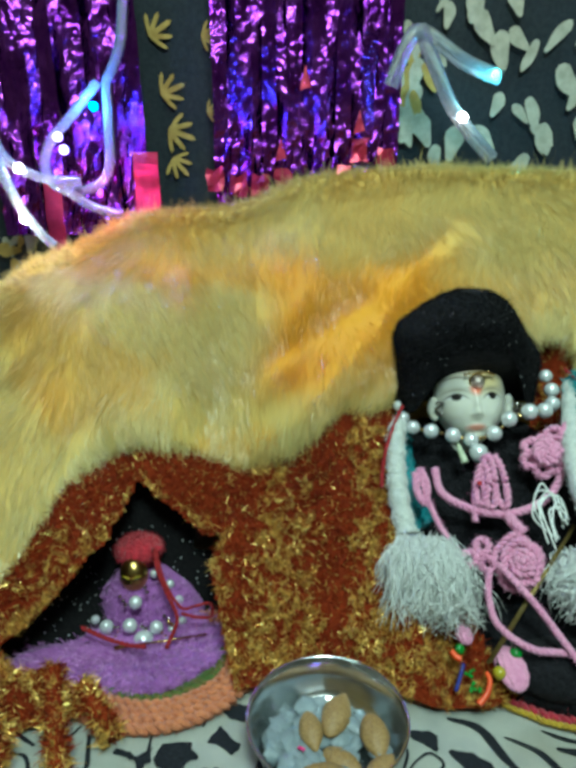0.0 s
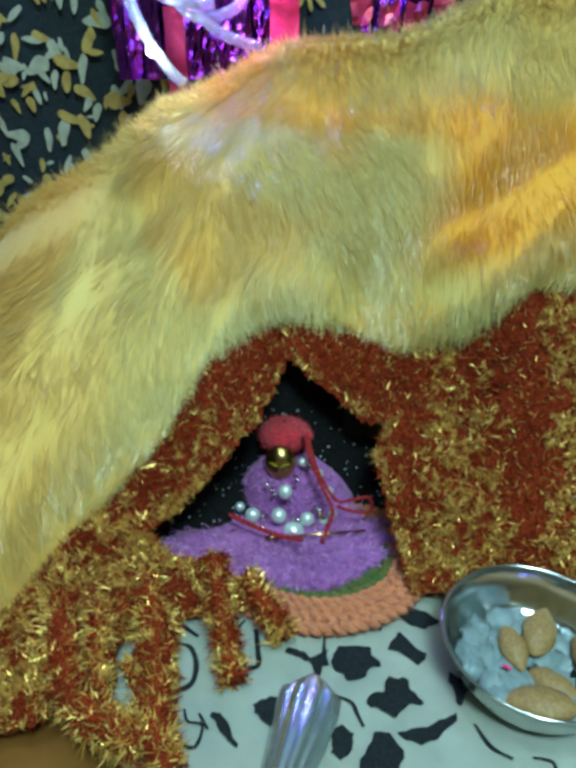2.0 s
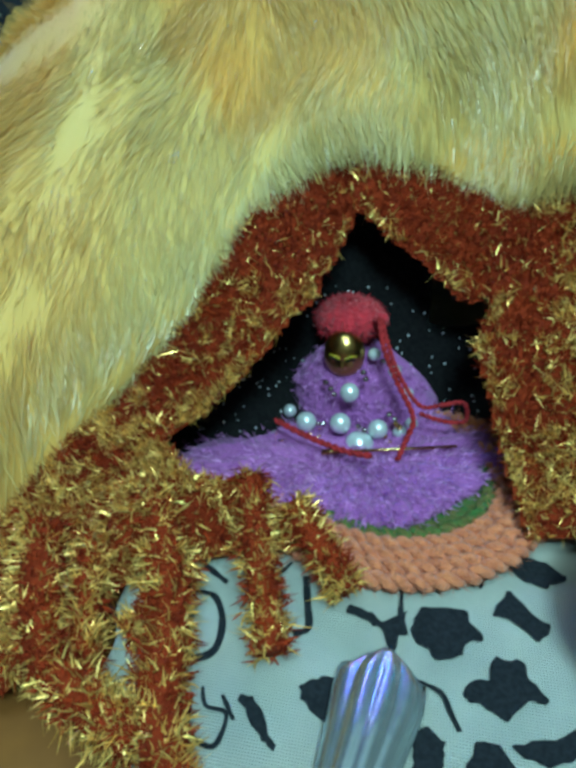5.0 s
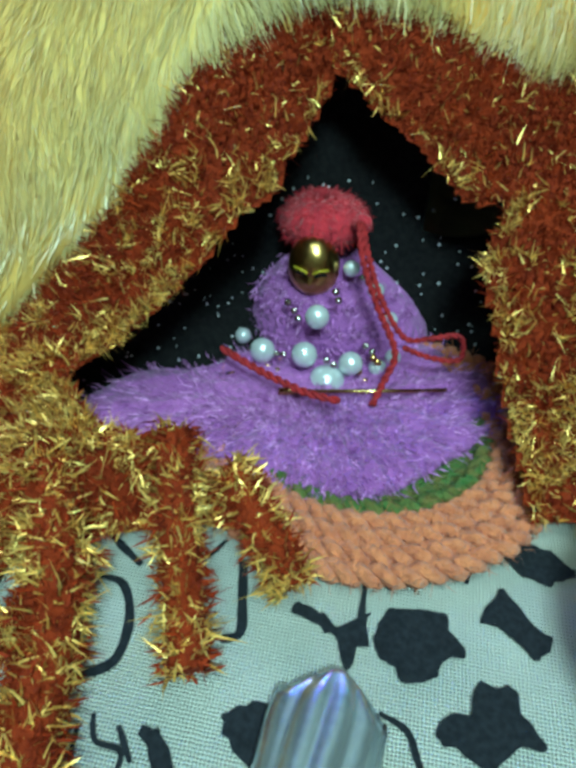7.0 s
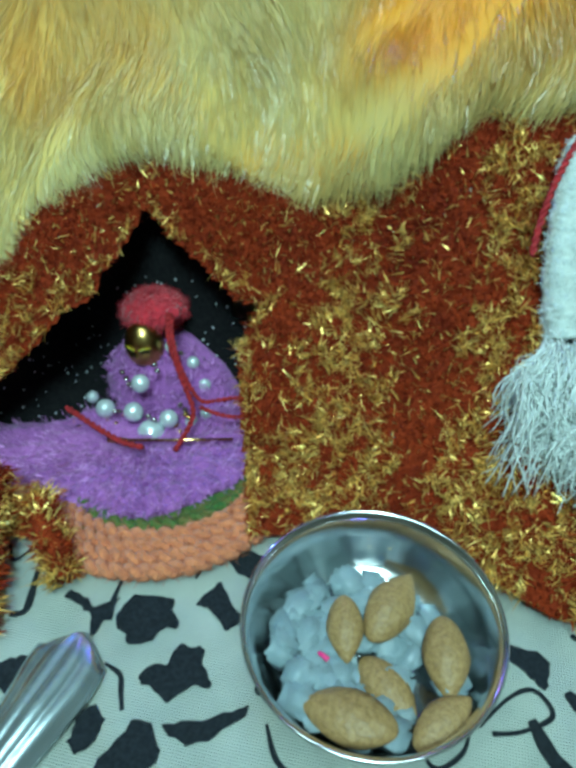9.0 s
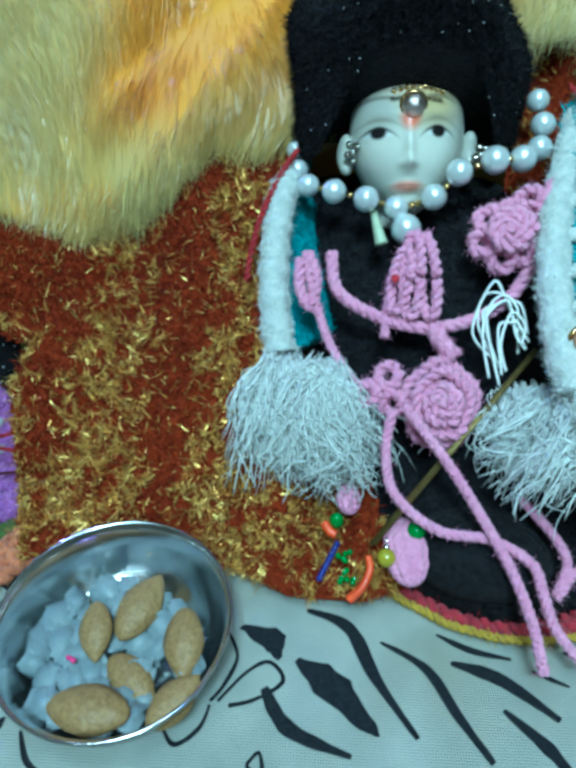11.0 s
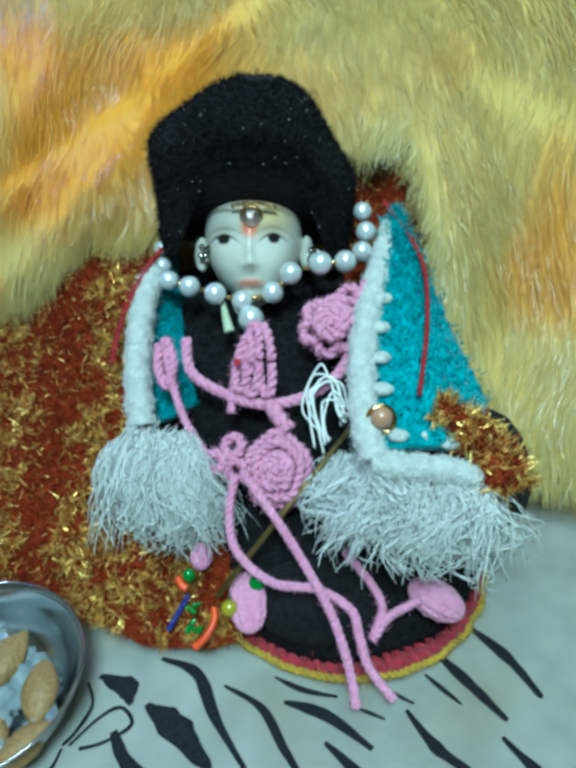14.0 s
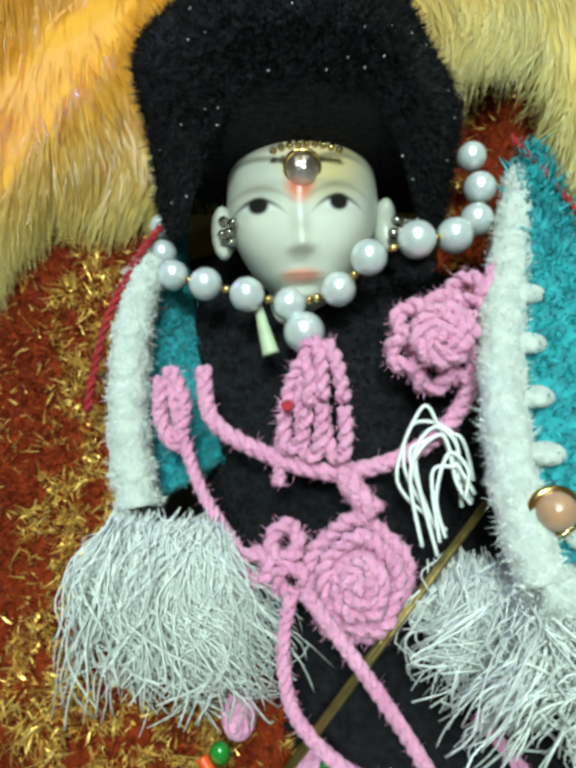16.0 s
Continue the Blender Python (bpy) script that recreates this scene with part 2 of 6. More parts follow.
M_JADE = mat("pale_jade", (0.52, 0.60, 0.42), (0.42, 0.50, 0.34), 200, 0.35)
M_MAGENTA = mat("magenta_scrap", (0.75, 0.03, 0.22), (0.6, 0.02, 0.16), 300, 0.5)
M_BLUEB = mat("blue_bead", (0.02, 0.03, 0.25), (0.01, 0.02, 0.15), 200, 0.2, coat=0.4)


# ---- mesh tools ----
rng = np.random.default_rng(7)
GRID = rng.random((64, 64))


def vnoise(x, y):
    """Smooth value noise, 0 to 1, of arrays."""
    x, y = np.asarray(x, float), np.asarray(y, float)
    xi, yi = np.floor(x).astype(int), np.floor(y).astype(int)
    fx, fy = x - xi, y - yi
    fx, fy = fx * fx * (3 - 2 * fx), fy * fy * (3 - 2 * fy)
    g = lambda a, b: GRID[a % 64, b % 64]
    return (g(xi, yi) * (1 - fx) + g(xi + 1, yi) * fx) * (1 - fy) + (g(xi, yi + 1) * (1 - fx) + g(xi + 1, yi + 1) * fx) * fy


def spline(pts, n=12, closed=False):
    """A smooth curve through the points, n steps to each span."""
    p = [Vector(q) for q in pts]
    out = []
    spans = len(p) if closed else len(p) - 1
    for i in range(spans):
        if closed:
            a, b, c, d = p[i - 1], p[i], p[(i + 1) % len(p)], p[(i + 2) % len(p)]
        else:
            a, b, c, d = p[max(i - 1, 0)], p[i], p[i + 1], p[min(i + 2, len(p) - 1)]
        for k in range(n):
            t = k / n
            out.append(0.5 * ((2 * b) + (c - a) * t + (2 * a - 5 * b + 4 * c - d) * t * t + (3 * b - a - 3 * c + d) * t ** 3))
    if not closed:
        out.append(p[-1])
    return np.array([tuple(q) for q in out])


def frames_along(path):
    """Tangent, side and up at each point of a path, turned as little as may be."""
    t = np.gradient(path, axis=0)
    t /= np.linalg.norm(t, axis=1)[:, None] + 1e-12
    s = np.zeros_like(t)
    ref = np.array([0, 0, 1.0]) if abs(t[0][2]) < 0.9 else np.array([1.0, 0, 0])
    for i in range(len(t)):
        v = ref - t[i] * (ref @ t[i])
        v /= np.linalg.norm(v) + 1e-12
        s[i] = v
        ref = v
    return t, s, np.cross(t, s)


def tube(path, radius, sides=6, caps=True):
    path = np.asarray(path, float)
    r = np.broadcast_to(np.asarray(radius, float), (len(path),))
    _, s, u = frames_along(path)
    a = np.linspace(0, 2 * math.pi, sides, endpoint=False)
    v = (path[:, None] + r[:, None, None] * (np.cos(a)[None, :, None] * s[:, None] + np.sin(a)[None, :, None] * u[:, None])).reshape(-1, 3)
    f = []
    for i in range(len(path) - 1):
        for k in range(sides):
            j = (k + 1) % sides
            f.append((i * sides + k, i * sides + j, (i + 1) * sides + j, (i + 1) * sides + k))
    if caps:
        f.append(tuple(range(sides))[::-1])
        f.append(tuple((len(path) - 1) * sides + k for k in range(sides)))
    return v, f


def join(pieces):
    vs, fs, n = [], [], 0
    for v, f in pieces:
        vs.append(np.asarray(v, float))
        fs += [tuple(i + n for i in q) for q in f]
        n += len(v)
    return np.concatenate(vs), fs


def rope(path, r, plies=3, pitch=6.0, sides=5):
    """A twisted yarn of several plies; r is half its whole width, pitch its turns in units of that width."""
    path = np.asarray(path, float)
    step = np.linalg.norm(np.diff(path, axis=0), axis=1)
    length = np.concatenate([[0], np.cumsum(step)])
    n = max(8, int(length[-1] / (r * 0.55)))
    at = np.linspace(0, length[-1], n)
    path = np.stack([np.interp(at, length, path[:, k]) for k in range(3)], 1)
    _, s, u = frames_along(path)
    ang = at / (r * pitch) * 2 * math.pi
    out = []
    for k in range(plies):
        a = ang + 2 * math.pi * k / plies
        out.append(tube(path + r * 0.5 * (np.cos(a)[:, None] * s + np.sin(a)[:, None] * u), r * 0.58, sides))
    return join(out)


def ball(c, r, seg=16, rings=10):
    r = (r, r, r) if np.isscalar(r) else r
    v, f = [(c[0], c[1], c[2] - r[2])], []
    for i in range(1, rings):
        th = math.pi * i / rings
        for k in range(seg):
            a = 2 * math.pi * k / seg
            v.append((c[0] + r[0] * math.sin(th) * math.cos(a), c[1] + r[1] * math.sin(th) * math.sin(a), c[2] - r[2] * math.cos(th)))
    v.append((c[0], c[1], c[2] + r[2]))
    for k in range(seg):
        j = (k + 1) % seg
        f.append((0, 1 + j, 1 + k))
        for i in range(rings - 2):
            f.append((1 + i * seg + k, 1 + i * seg + j, 1 + (i + 1) * seg + j, 1 + (i + 1) * seg + k))
        f.append((1 + (rings - 2) * seg + k, 1 + (rings - 2) * seg + j, len(v) - 1))
    return np.array(v), f


def lathe(profile, c, seg=64):
    """A closed turned body: profile of (radius, height)."""
    v, f = [], []
    for r, z in profile:
        for k in range(seg):
            a = 2 * math.pi * k / seg
            v.append((c[0] + r * math.cos(a), c[1] + r * math.sin(a), c[2] + z))
    n = len(profile)
    for i in range(n - 1):
        for k in range(seg):
            j = (k + 1) % seg
            f.append((i * seg + k, i * seg + j, (i + 1) * seg + j, (i + 1) * seg + k))
    f.append(tuple(range(seg))[::-1])
    f.append(tuple((n - 1) * seg + k for k in range(seg)))
    return np.array(v), f


def loft(rings):
    """Skin over rings of equal count, closed at both ends."""
    n = len(rings[0])
    v = np.concatenate(rings)
    f = []
    for i in range(len(rings) - 1):
        for k in range(n):
            j = (k + 1) % n
            f.append((i * n + k, i * n + j, (i + 1) * n + j, (i + 1) * n + k))
    f.append(tuple(range(n))[::-1])
    f.append(tuple((len(rings) - 1) * n + k for k in range(n)))
    return v, f


def sheet(points, keep=None, thick=0.0):
    """A grid of points (rows, columns, 3) as a sheet; keep: which cells stay; thick: depth given downwards along z."""
    r, c, _ = points.shape
    v = points.reshape(-1, 3)
    f = [(i * c + j, i * c + j + 1, (i + 1) * c + j + 1, (i + 1) * c + j) for i in range(r - 1) for j in range(c - 1) if keep is None or keep[i, j]]
    if thick:
        n = len(v)
        low = v - np.array([0, 0, thick])
        count = {}
        for q in f:
            for a, b in zip(q, q[1:] + q[:1]):
                count[(min(a, b), max(a, b))] = count.get((min(a, b), max(a, b)), []) + [(a, b)]
        f2 = [tuple(i + n for i in q[::-1]) for q in f]
        rim = [(b, a, a + n, b + n) for k in count.values() if len(k) == 1 for a, b in k]
        return np.concatenate([v, low]), f + f2 + rim
    return v, f


def slab(outline, z, thick):
    """A flat plate from a closed outline of (x, y)."""
    n = len(outline)
    v = [(x, y, z) for x, y in outline] + [(x, y, z - thick) for x, y in outline]
    return np.array(v), [tuple(range(n)), tuple(range(n, 2 * n))[::-1]] + [(i, (i + n), (i + 1) % n + n, (i + 1) % n) for i in range(n)]


def box(lo, hi):
    v = [(x, y, z) for z in (lo[2], hi[2]) for x, y in ((lo[0], lo[1]), (hi[0], lo[1]), (hi[0], hi[1]), (lo[0], hi[1]))]
    return np.array(v, float), [(3, 2, 1, 0), (4, 5, 6, 7), (0, 1, 5, 4), (1, 2, 6, 5), (2, 3, 7, 6), (3, 0, 4, 7)]


def where(ob):
    p = Vector((0, 0, 0))
    while ob:
        p = p + ob.location
        ob = ob.parent
    return p


def thing(name, base, label, category, group="", kind=""):
    ob = new(name)
    ob.location = base
    ob.empty_display_size = 0.01
    return tagged(ob, label, category, group, kind)


def part(name, vf, material, parent=None, label="", smooth=True, dye=None, kind=""):
    """One mesh from places in the world, under a thing or a part."""
    v, f = vf
    base = np.array(where(parent)) if parent else np.zeros(3)
    me = bpy.data.meshes.new(name)
    me.from_pydata((np.asarray(v) - base).tolist(), [], f)
    me.materials.append(material)
    if smooth:
        me.polygons.foreach_set("use_smooth", np.ones(len(me.polygons), bool))
    if dye is not None:
        me.attributes.new("dye", "FLOAT", "POINT").data.foreach_set("value", np.asarray(dye, np.float32))
    me.update()
    ob = new(name, me)
    ob.parent = parent
    if kind:
        ob["kind"] = kind
    return tagged(ob, label)


def solo(name, vf, material, label, category, base=None, group="", kind="", smooth=True):
    """A thing of one mesh, with its origin at its base."""
    v = np.asarray(vf[0])
    base = np.array(base) if base is not None else np.array([v[:, 0].mean(), v[:, 1].mean(), v[:, 2].min()])
    ob = part(name, (v - base, vf[1]), material, smooth=smooth)
    ob.location = base
    return tagged(ob, label, category, group, kind)


def strands(root, way, width, bend=None, rnd=None, face=None):
    """Tapered hairs: from root along way (its length is the hair's), bent by bend at the tip. Two cells each."""
    n = len(root)
    rnd = rnd or rng
    side = np.cross(way, rnd.normal(size=(n, 3)) if face is None else face)
    side /= np.linalg.norm(side, axis=1)[:, None] + 1e-12
    w = np.broadcast_to(np.asarray(width, float), (n,))[:, None]
    b = np.zeros_like(way) if bend is None else bend
    mid, tip = root + way * 0.5 + b * 0.3, root + way + b
    v = np.stack([root - side * w, root + side * w, mid - side * w * 0.75, mid + side * w * 0.75, tip], 1).reshape(-1, 3)
    return v, n


def hair(name, root, way, width, material, parent, bend=None, dye=None, label="", normal=None):
    v, n = strands(root, way, width, bend, face=normal)
    base = np.array(where(parent)) if parent else np.zeros(3)
    me = bpy.data.meshes.new(name)
    me.vertices.add(5 * n)
    me.vertices.foreach_set("co", (v - base).astype(np.float32).ravel())
    i = np.arange(n)[:, None] * 5
    loops = np.concatenate([i + np.array([[0, 1, 3, 2]]), i + np.array([[2, 3, 4]])], 1).ravel()
    me.loops.add(len(loops))
    me.loops.foreach_set("vertex_index", loops.astype(np.int32))
    start = (np.arange(n)[:, None] * 7 + np.array([[0, 4]])).ravel()
    me.polygons.add(2 * n)
    me.polygons.foreach_set("loop_start", start.astype(np.int32))
    me.materials.append(material)
    if dye is not None:
        me.attributes.new("dye", "FLOAT", "POINT").data.foreach_set("value", np.repeat(np.asarray(dye, np.float32), 5))
    me.update(calc_edges=True)
    ob = new(name, me)
    ob.parent = parent
    ob["kind"] = "stuff"
    return tagged(ob, label)


def fuzz(path, r, n, material, parent, reach=0.0011):
    """Loose short fibres that stand off a yarn."""
    path = np.asarray(path, float)
    t, sd, u = frames_along(path)
    k, a = rng.integers(0, len(path), n), rng.uniform(0, 2 * math.pi, n)
    out = np.cos(a)[:, None] * sd[k] + np.sin(a)[:, None] * u[k]
    hair("wool_fuzz", path[k] + out * r * 0.9, out * rng.uniform(0.2, 1.0, (n, 1)) * reach + rng.normal(0, reach * 0.6, (n, 3)), 0.00008, material, parent)


def inside(x, y, poly):
    """Which of the points lie in a polygon."""
    hit = np.zeros(np.shape(x), bool)
    for (x0, y0), (x1, y1) in zip(poly, poly[1:] + poly[:1]):
        cut = ((y0 > y) != (y1 > y))
        hit ^= cut & (x < (x1 - x0) * (y - y0) / (y1 - y0 + 1e-12) + x0)
    return hit


def smooth01(t):
    t = np.clip(t, 0, 1)
    return t * t * (3 - 2 * t)


# ---- the ground forms ----
def dip(x, y):
    """The sink under the small figurine, made to fit the camera's view, in metres above the cloth's plane."""
    return -0.016 * smooth01((np.asarray(y) - 0.200) / 0.06) * np.exp(-((np.asarray(x) + 0.075) / 0.055) ** 2)


def curve_of(pairs):
    xs, ys = zip(*pairs)
    return lambda x: np.interp(x, xs, ys)


FUR_Y = curve_of([(-0.30, 0.13), (-0.195, 0.148), (-0.180, 0.172), (-0.172, 0.203), (-0.160, 0.226), (-0.145, 0.242), (-0.127, 0.262), (-0.114, 0.285), (-0.10, 0.306), (-0.08, 0.313), (-0.062, 0.313), (-0.045, 0.318), (-0.02, 0.318), (0.0, 0.312), (0.013, 0.308), (0.03, 0.312), (0.05, 0.310), (0.10, 0.325), (0.131, 0.332), (0.150, 0.328), (0.160, 0.302), (0.172, 0.280), (0.19, 0.262), (0.35, 0.23)])
FUR_Z = curve_of([(-0.30, -0.014), (-0.180, -0.010), (-0.172, -0.006), (-0.160, 0.004), (-0.145, 0.016), (-0.127, 0.034), (-0.114, 0.056), (-0.10, 0.070), (-0.08, 0.073), (-0.062, 0.066), (-0.045, 0.054), (-0.02, 0.056), (0.0, 0.066), (0.013, 0.077), (0.03, 0.092), (0.05, 0.093), (0.10, 0.112), (0.125, 0.127), (0.150, 0.128), (0.160, 0.096), (0.172, 0.062), (0.19, 0.025), (0.35, -0.012)])
CREST_Z = curve_of([(-0.34, 0.02), (-0.30, 0.05), (-0.245, 0.100), (-0.215, 0.118), (-0.195, 0.132), (-0.168, 0.149), (-0.143, 0.162), (-0.122, 0.172), (-0.107, 0.181), (-0.091, 0.189), (-0.063, 0.191), (-0.034, 0.193), (-0.006, 0.199), (0.021, 0.204), (0.049, 0.208), (0.095, 0.211), (0.2, 0.212), (0.35, 0.19)])


def fur_point(x, v):
    """The plush throw: v 0 at its lower edge, 1 at the crest, 1.6 behind it."""
    x, v = np.asarray(x, float), np.asarray(v, float)
    y0, z0, zc = FUR_Y(x), FUR_Z(x), CREST_Z(x)
    yc = 0.395
    up = np.clip(v, 0, 1)
    y0, z0 = y0 + 0.004, z0 + 0.007
    y = y0 + (yc - y0) * up
    z = z0 + (zc - z0) * up ** 0.82
    past = np.clip(v - 1, 0, 1)
    y, z = y + past * 0.12, z - past * past * 0.28 - past * 0.01
    lip = np.clip(-v, 0, 1)
    y, z = y + lip * 0.10, z - lip * 0.08
    puff = (vnoise(x * 22 + z * 9 + 3, z * 20 - x * 8) - 0.5) * 0.013 + (vnoise(x * 60 + z * 30, z * 50 - x * 25 + 9) - 0.5) * 0.002
    d = ((x + 0.01) * 0.05 - (z - 0.115) * 0.08) / 0.0943
    groove = np.exp(-(d / 0.010) ** 2) * smooth01((x + 0.03) / 0.03) * smooth01((0.10 - x) / 0.03)
    d2 = ((x - 0.0) * 0.05 - (z - 0.08) * 0.05) / 0.0707
    ridge = np.exp(-(d2 / 0.008) ** 2) * smooth01((x + 0.02) / 0.02) * smooth01((0.065 - x) / 0.02)
    off = puff - groove * 0.006 + ridge * 0.004
    return np.stack([x, y - off * 0.7, z + off * 0.7], -1)


def fur_dye(x, z):
    d = ((x + 0.01) * 0.05 - (z - 0.115) * 0.08) / 0.0943
    groove = np.exp(-(d / 0.013) ** 2) * smooth01((x + 0.04) / 0.04) * smooth01((0.11 - x) / 0.04)
    patch = smooth01((vnoise(x * 24 + 11, z * 30 + 4) - 0.52) / 0.25)
    warm = np.exp(-((x - 0.030) / 0.075) ** 2) * smooth01((z - 0.085) / 0.03) * smooth01((0.180 - z) / 0.03)
    left = smooth01((vnoise(x * 30 + z * 26 + 2, z * 34 - x * 12 + 7) - 0.46) / 0.22) * smooth01((x + 0.18) / 0.03) * smooth01((-0.03 - x) / 0.04) * smooth01((z - 0.075) / 0.02)
    patch, warm = patch * (1 - 0.75 * smooth01((z - 0.150) / 0.03)), warm * smooth01((x + 0.035) / 0.05)
    return np.clip(0.22 + 0.30 * left + (0.30 + 0.30 * smooth01((x + 0.12) / 0.08)) * patch + 0.45 * groove + 0.82 * warm, 0, 1)


FRONT_Y = curve_of([(-0.215, 0.140), (-0.19, 0.146), (-0.165, 0.150), (-0.148, 0.154), (-0.136, 0.172), (-0.125, 0.184), (-0.11, 0.193), (-0.09, 0.199), (-0.075, 0.200), (-0.06, 0.20), (-0.03, 0.210), (-0.018, 0.214), (0.02, 0.218), (0.045, 0.212), (0.06, 0.204), (0.082, 0.203), (0.10, 0.21), (0.2, 0.25)])


def rust_point(x, v):
    """The rust and gold throw, from its front edge (v 0) up to under the plush (v 1)."""
    x, v = np.asarray(x, float), np.asarray(v, float)
    yf, yt, zt = FRONT_Y(x), FUR_Y(x) + 0.022, FUR_Z(x) + 0.008
    y = yf + (yt - yf) * v
    zf = 0.003 - 0.013 * smooth01((-0.126 - x) / 0.02)
    z = zf + (zt - zf) * v ** 0.86
    flat = np.exp(-((x + 0.13) / 0.035) ** 2) * np.clip(1 - v * 1.3, 0, 1)
    z = z * (1 - 0.35 * flat) + 0.002 + 0.012 * np.exp(-((x + 0.115) / 0.035) ** 2) * smooth01(v * 12) * np.clip(1 - v * 2.5, 0, 1)
    z = z - 0.016 * smooth01((x - 0.056) / 0.014) * smooth01((0.150 - x) / 0.01) * smooth01(v * 6)
    fold = (vnoise(x * 45 + 5, y * 18) - 0.5) * 0.010 * smooth01(v * 5) + (vnoise(x * 120, y * 120) - 0.5) * 0.003
    return np.stack([x, y - fold * 0.5, z + fold], -1)


HOLE = [(-0.0785, 0.297), (-0.0815, 0.288), (-0.0895, 0.267), (-0.102, 0.245), (-0.126, 0.220), (-0.114, 0.2085), (-0.096, 0.2075), (-0.084, 0.202), (-0.076, 0.186), (-0.03, 0.186), (-0.023, 0.214), (-0.032, 0.243), (-0.038, 0.264), (-0.034, 0.278), (-0.047, 0.283), (-0.060, 0.287), (-0.069, 0.292)]

# ---- the room ----
def structure(name, vf, material, label, category):
    return solo(name, vf, material, label, category, kind="structure", smooth=False)


structure("floor", box((-1.6, -1.8, -0.80), (1.6, 1.0, -0.75)), M_WALL, "plain pale floor of the small room", "floor")
structure("ceiling", box((-1.6, -1.8, 1.75), (1.6, 1.0, 1.80)), M_WALL, "plain cream painted ceiling", "ceiling")
structure("wall_north", box((-1.6, 0.64, -0.75), (1.6, 0.70, 1.75)), M_WALL, "plain cream wall behind the shrine", "wall")
structure("wall_south", box((-1.6, -1.8, -0.75), (1.6, -1.74, 1.75)), M_WALL, "plain cream wall facing the shrine", "wall")
structure("wall_east", box((1.54, -1.74, -0.75), (1.6, 0.64, 1.75)), M_WALL, "plain cream side wall", "wall")
structure("wall_west", box((-1.6, -1.74, -0.75), (-1.54, 0.64, 1.75)), M_WALL, "plain cream side wall", "wall")

table = thing("table", (0, 0.35, -0.75), "blue-grey laminate table that carries the shrine", "table")
part("tabletop", box((-0.55, 0.04, -0.060), (0.55, 0.62, -0.030)), M_TABLE, table, smooth=False)
for lx in (-0.50, 0.46):
    for ly in (0.08, 0.56):
        part("leg", box((lx, ly, -0.75), (lx + 0.04, ly + 0.04, -0.060)), M_TABLE, table, smooth=False)

board = [(-0.40, 0.133), (-0.11, 0.133), (0.30, 0.060), (0.42, 0.060), (0.42, 0.60), (-0.40, 0.60)]
solo("wooden_board", slab(board, -0.0165, 0.0135), M_WOOD, "orange-brown varnished wooden board under the cloth", "board", smooth=False)

# ---- patterned cloth ----
gx, gy = np.meshgrid(np.linspace(-0.128, 0.40, 150), np.linspace(0.045, 0.42, 110))
edge = -0.128 + 0.034 * smooth01((0.165 - gy) / 0.035) + 0.004 * np.sin(gy * 160)
gx = np.maximum(gx, edge)


def cloth_z(x, y):
    return dip(x, y) + (vnoise(np.asarray(x) * 30, np.asarray(y) * 30) - 0.5) * 0.0016


gz = cloth_z(gx, gy)
cloth = thing("patterned_cloth", (0.1, 0.2, 0.0), "off-white cotton cloth with black animal-print blotches", "cloth")
part("fabric", sheet(np.stack([gx, gy, gz], -1), thick=0.0155), M_CLOTH, cloth)


def blotch(outline, wob=0.0004, name="printed_blotch"):
    p = spline([(x, y, 0) for x, y in outline], 6, closed=True)
    k = len(p)
    ph = rng.random(3) * 6
    a = np.arange(k) / k * 2 * math.pi
    p[:, 0] += wob * (np.sin(5 * a + ph[0]) + 0.6 * np.sin(11 * a + ph[1]))
    p[:, 1] += wob * (np.cos(7 * a + ph[2]) + 0.6 * np.sin(13 * a + ph[0]))
    c = p.mean(0)
    v = np.concatenate([[c], c + (p - c) * 0.5, p])
    v[:, 2] = cloth_z(v[:, 0], v[:, 1]) + 0.0007
    f = [(0, 1 + i, 1 + (i + 1) % k) for i in range(k)] + [(1 + i, 1 + k + i, 1 + k + (i + 1) % k, 1 + (i + 1) % k) for i in range(k)]
    part(name, (v, f), M_INK, cloth, smooth=False)


def stripe(pts, w0, w1, wm=None):
    """A tapering printed stroke; widths at its start, end and middle."""
    p = spline([(x, y, 0) for x, y in pts], 10)
    n = len(p)
    t = np.gradient(p, axis=0)
    t /= np.linalg.norm(t, axis=1)[:, None]
    side = np.stack([-t[:, 1], t[:, 0], 0 * t[:, 0]], 1)
    u = np.linspace(0, 1, n)
    wm = wm if wm is not None else (w0 + w1) / 2
    w = np.interp(u, [0, 0.45, 1], [w0, wm, w1]) * (1 + 0.25 * (vnoise(u * 9 + rng.random() * 50, u * 0) - 0.5))
    v = np.concatenate([p + side * w[:, None], p - side * w[:, None]])
    v[:, 2] = cloth_z(v[:, 0], v[:, 1]) + 0.0007
    part("printed_stripe", (v, [(i, i + 1, n + i + 1, n + i) for i in range(n - 1)]), M_INK, cloth, smooth=False)


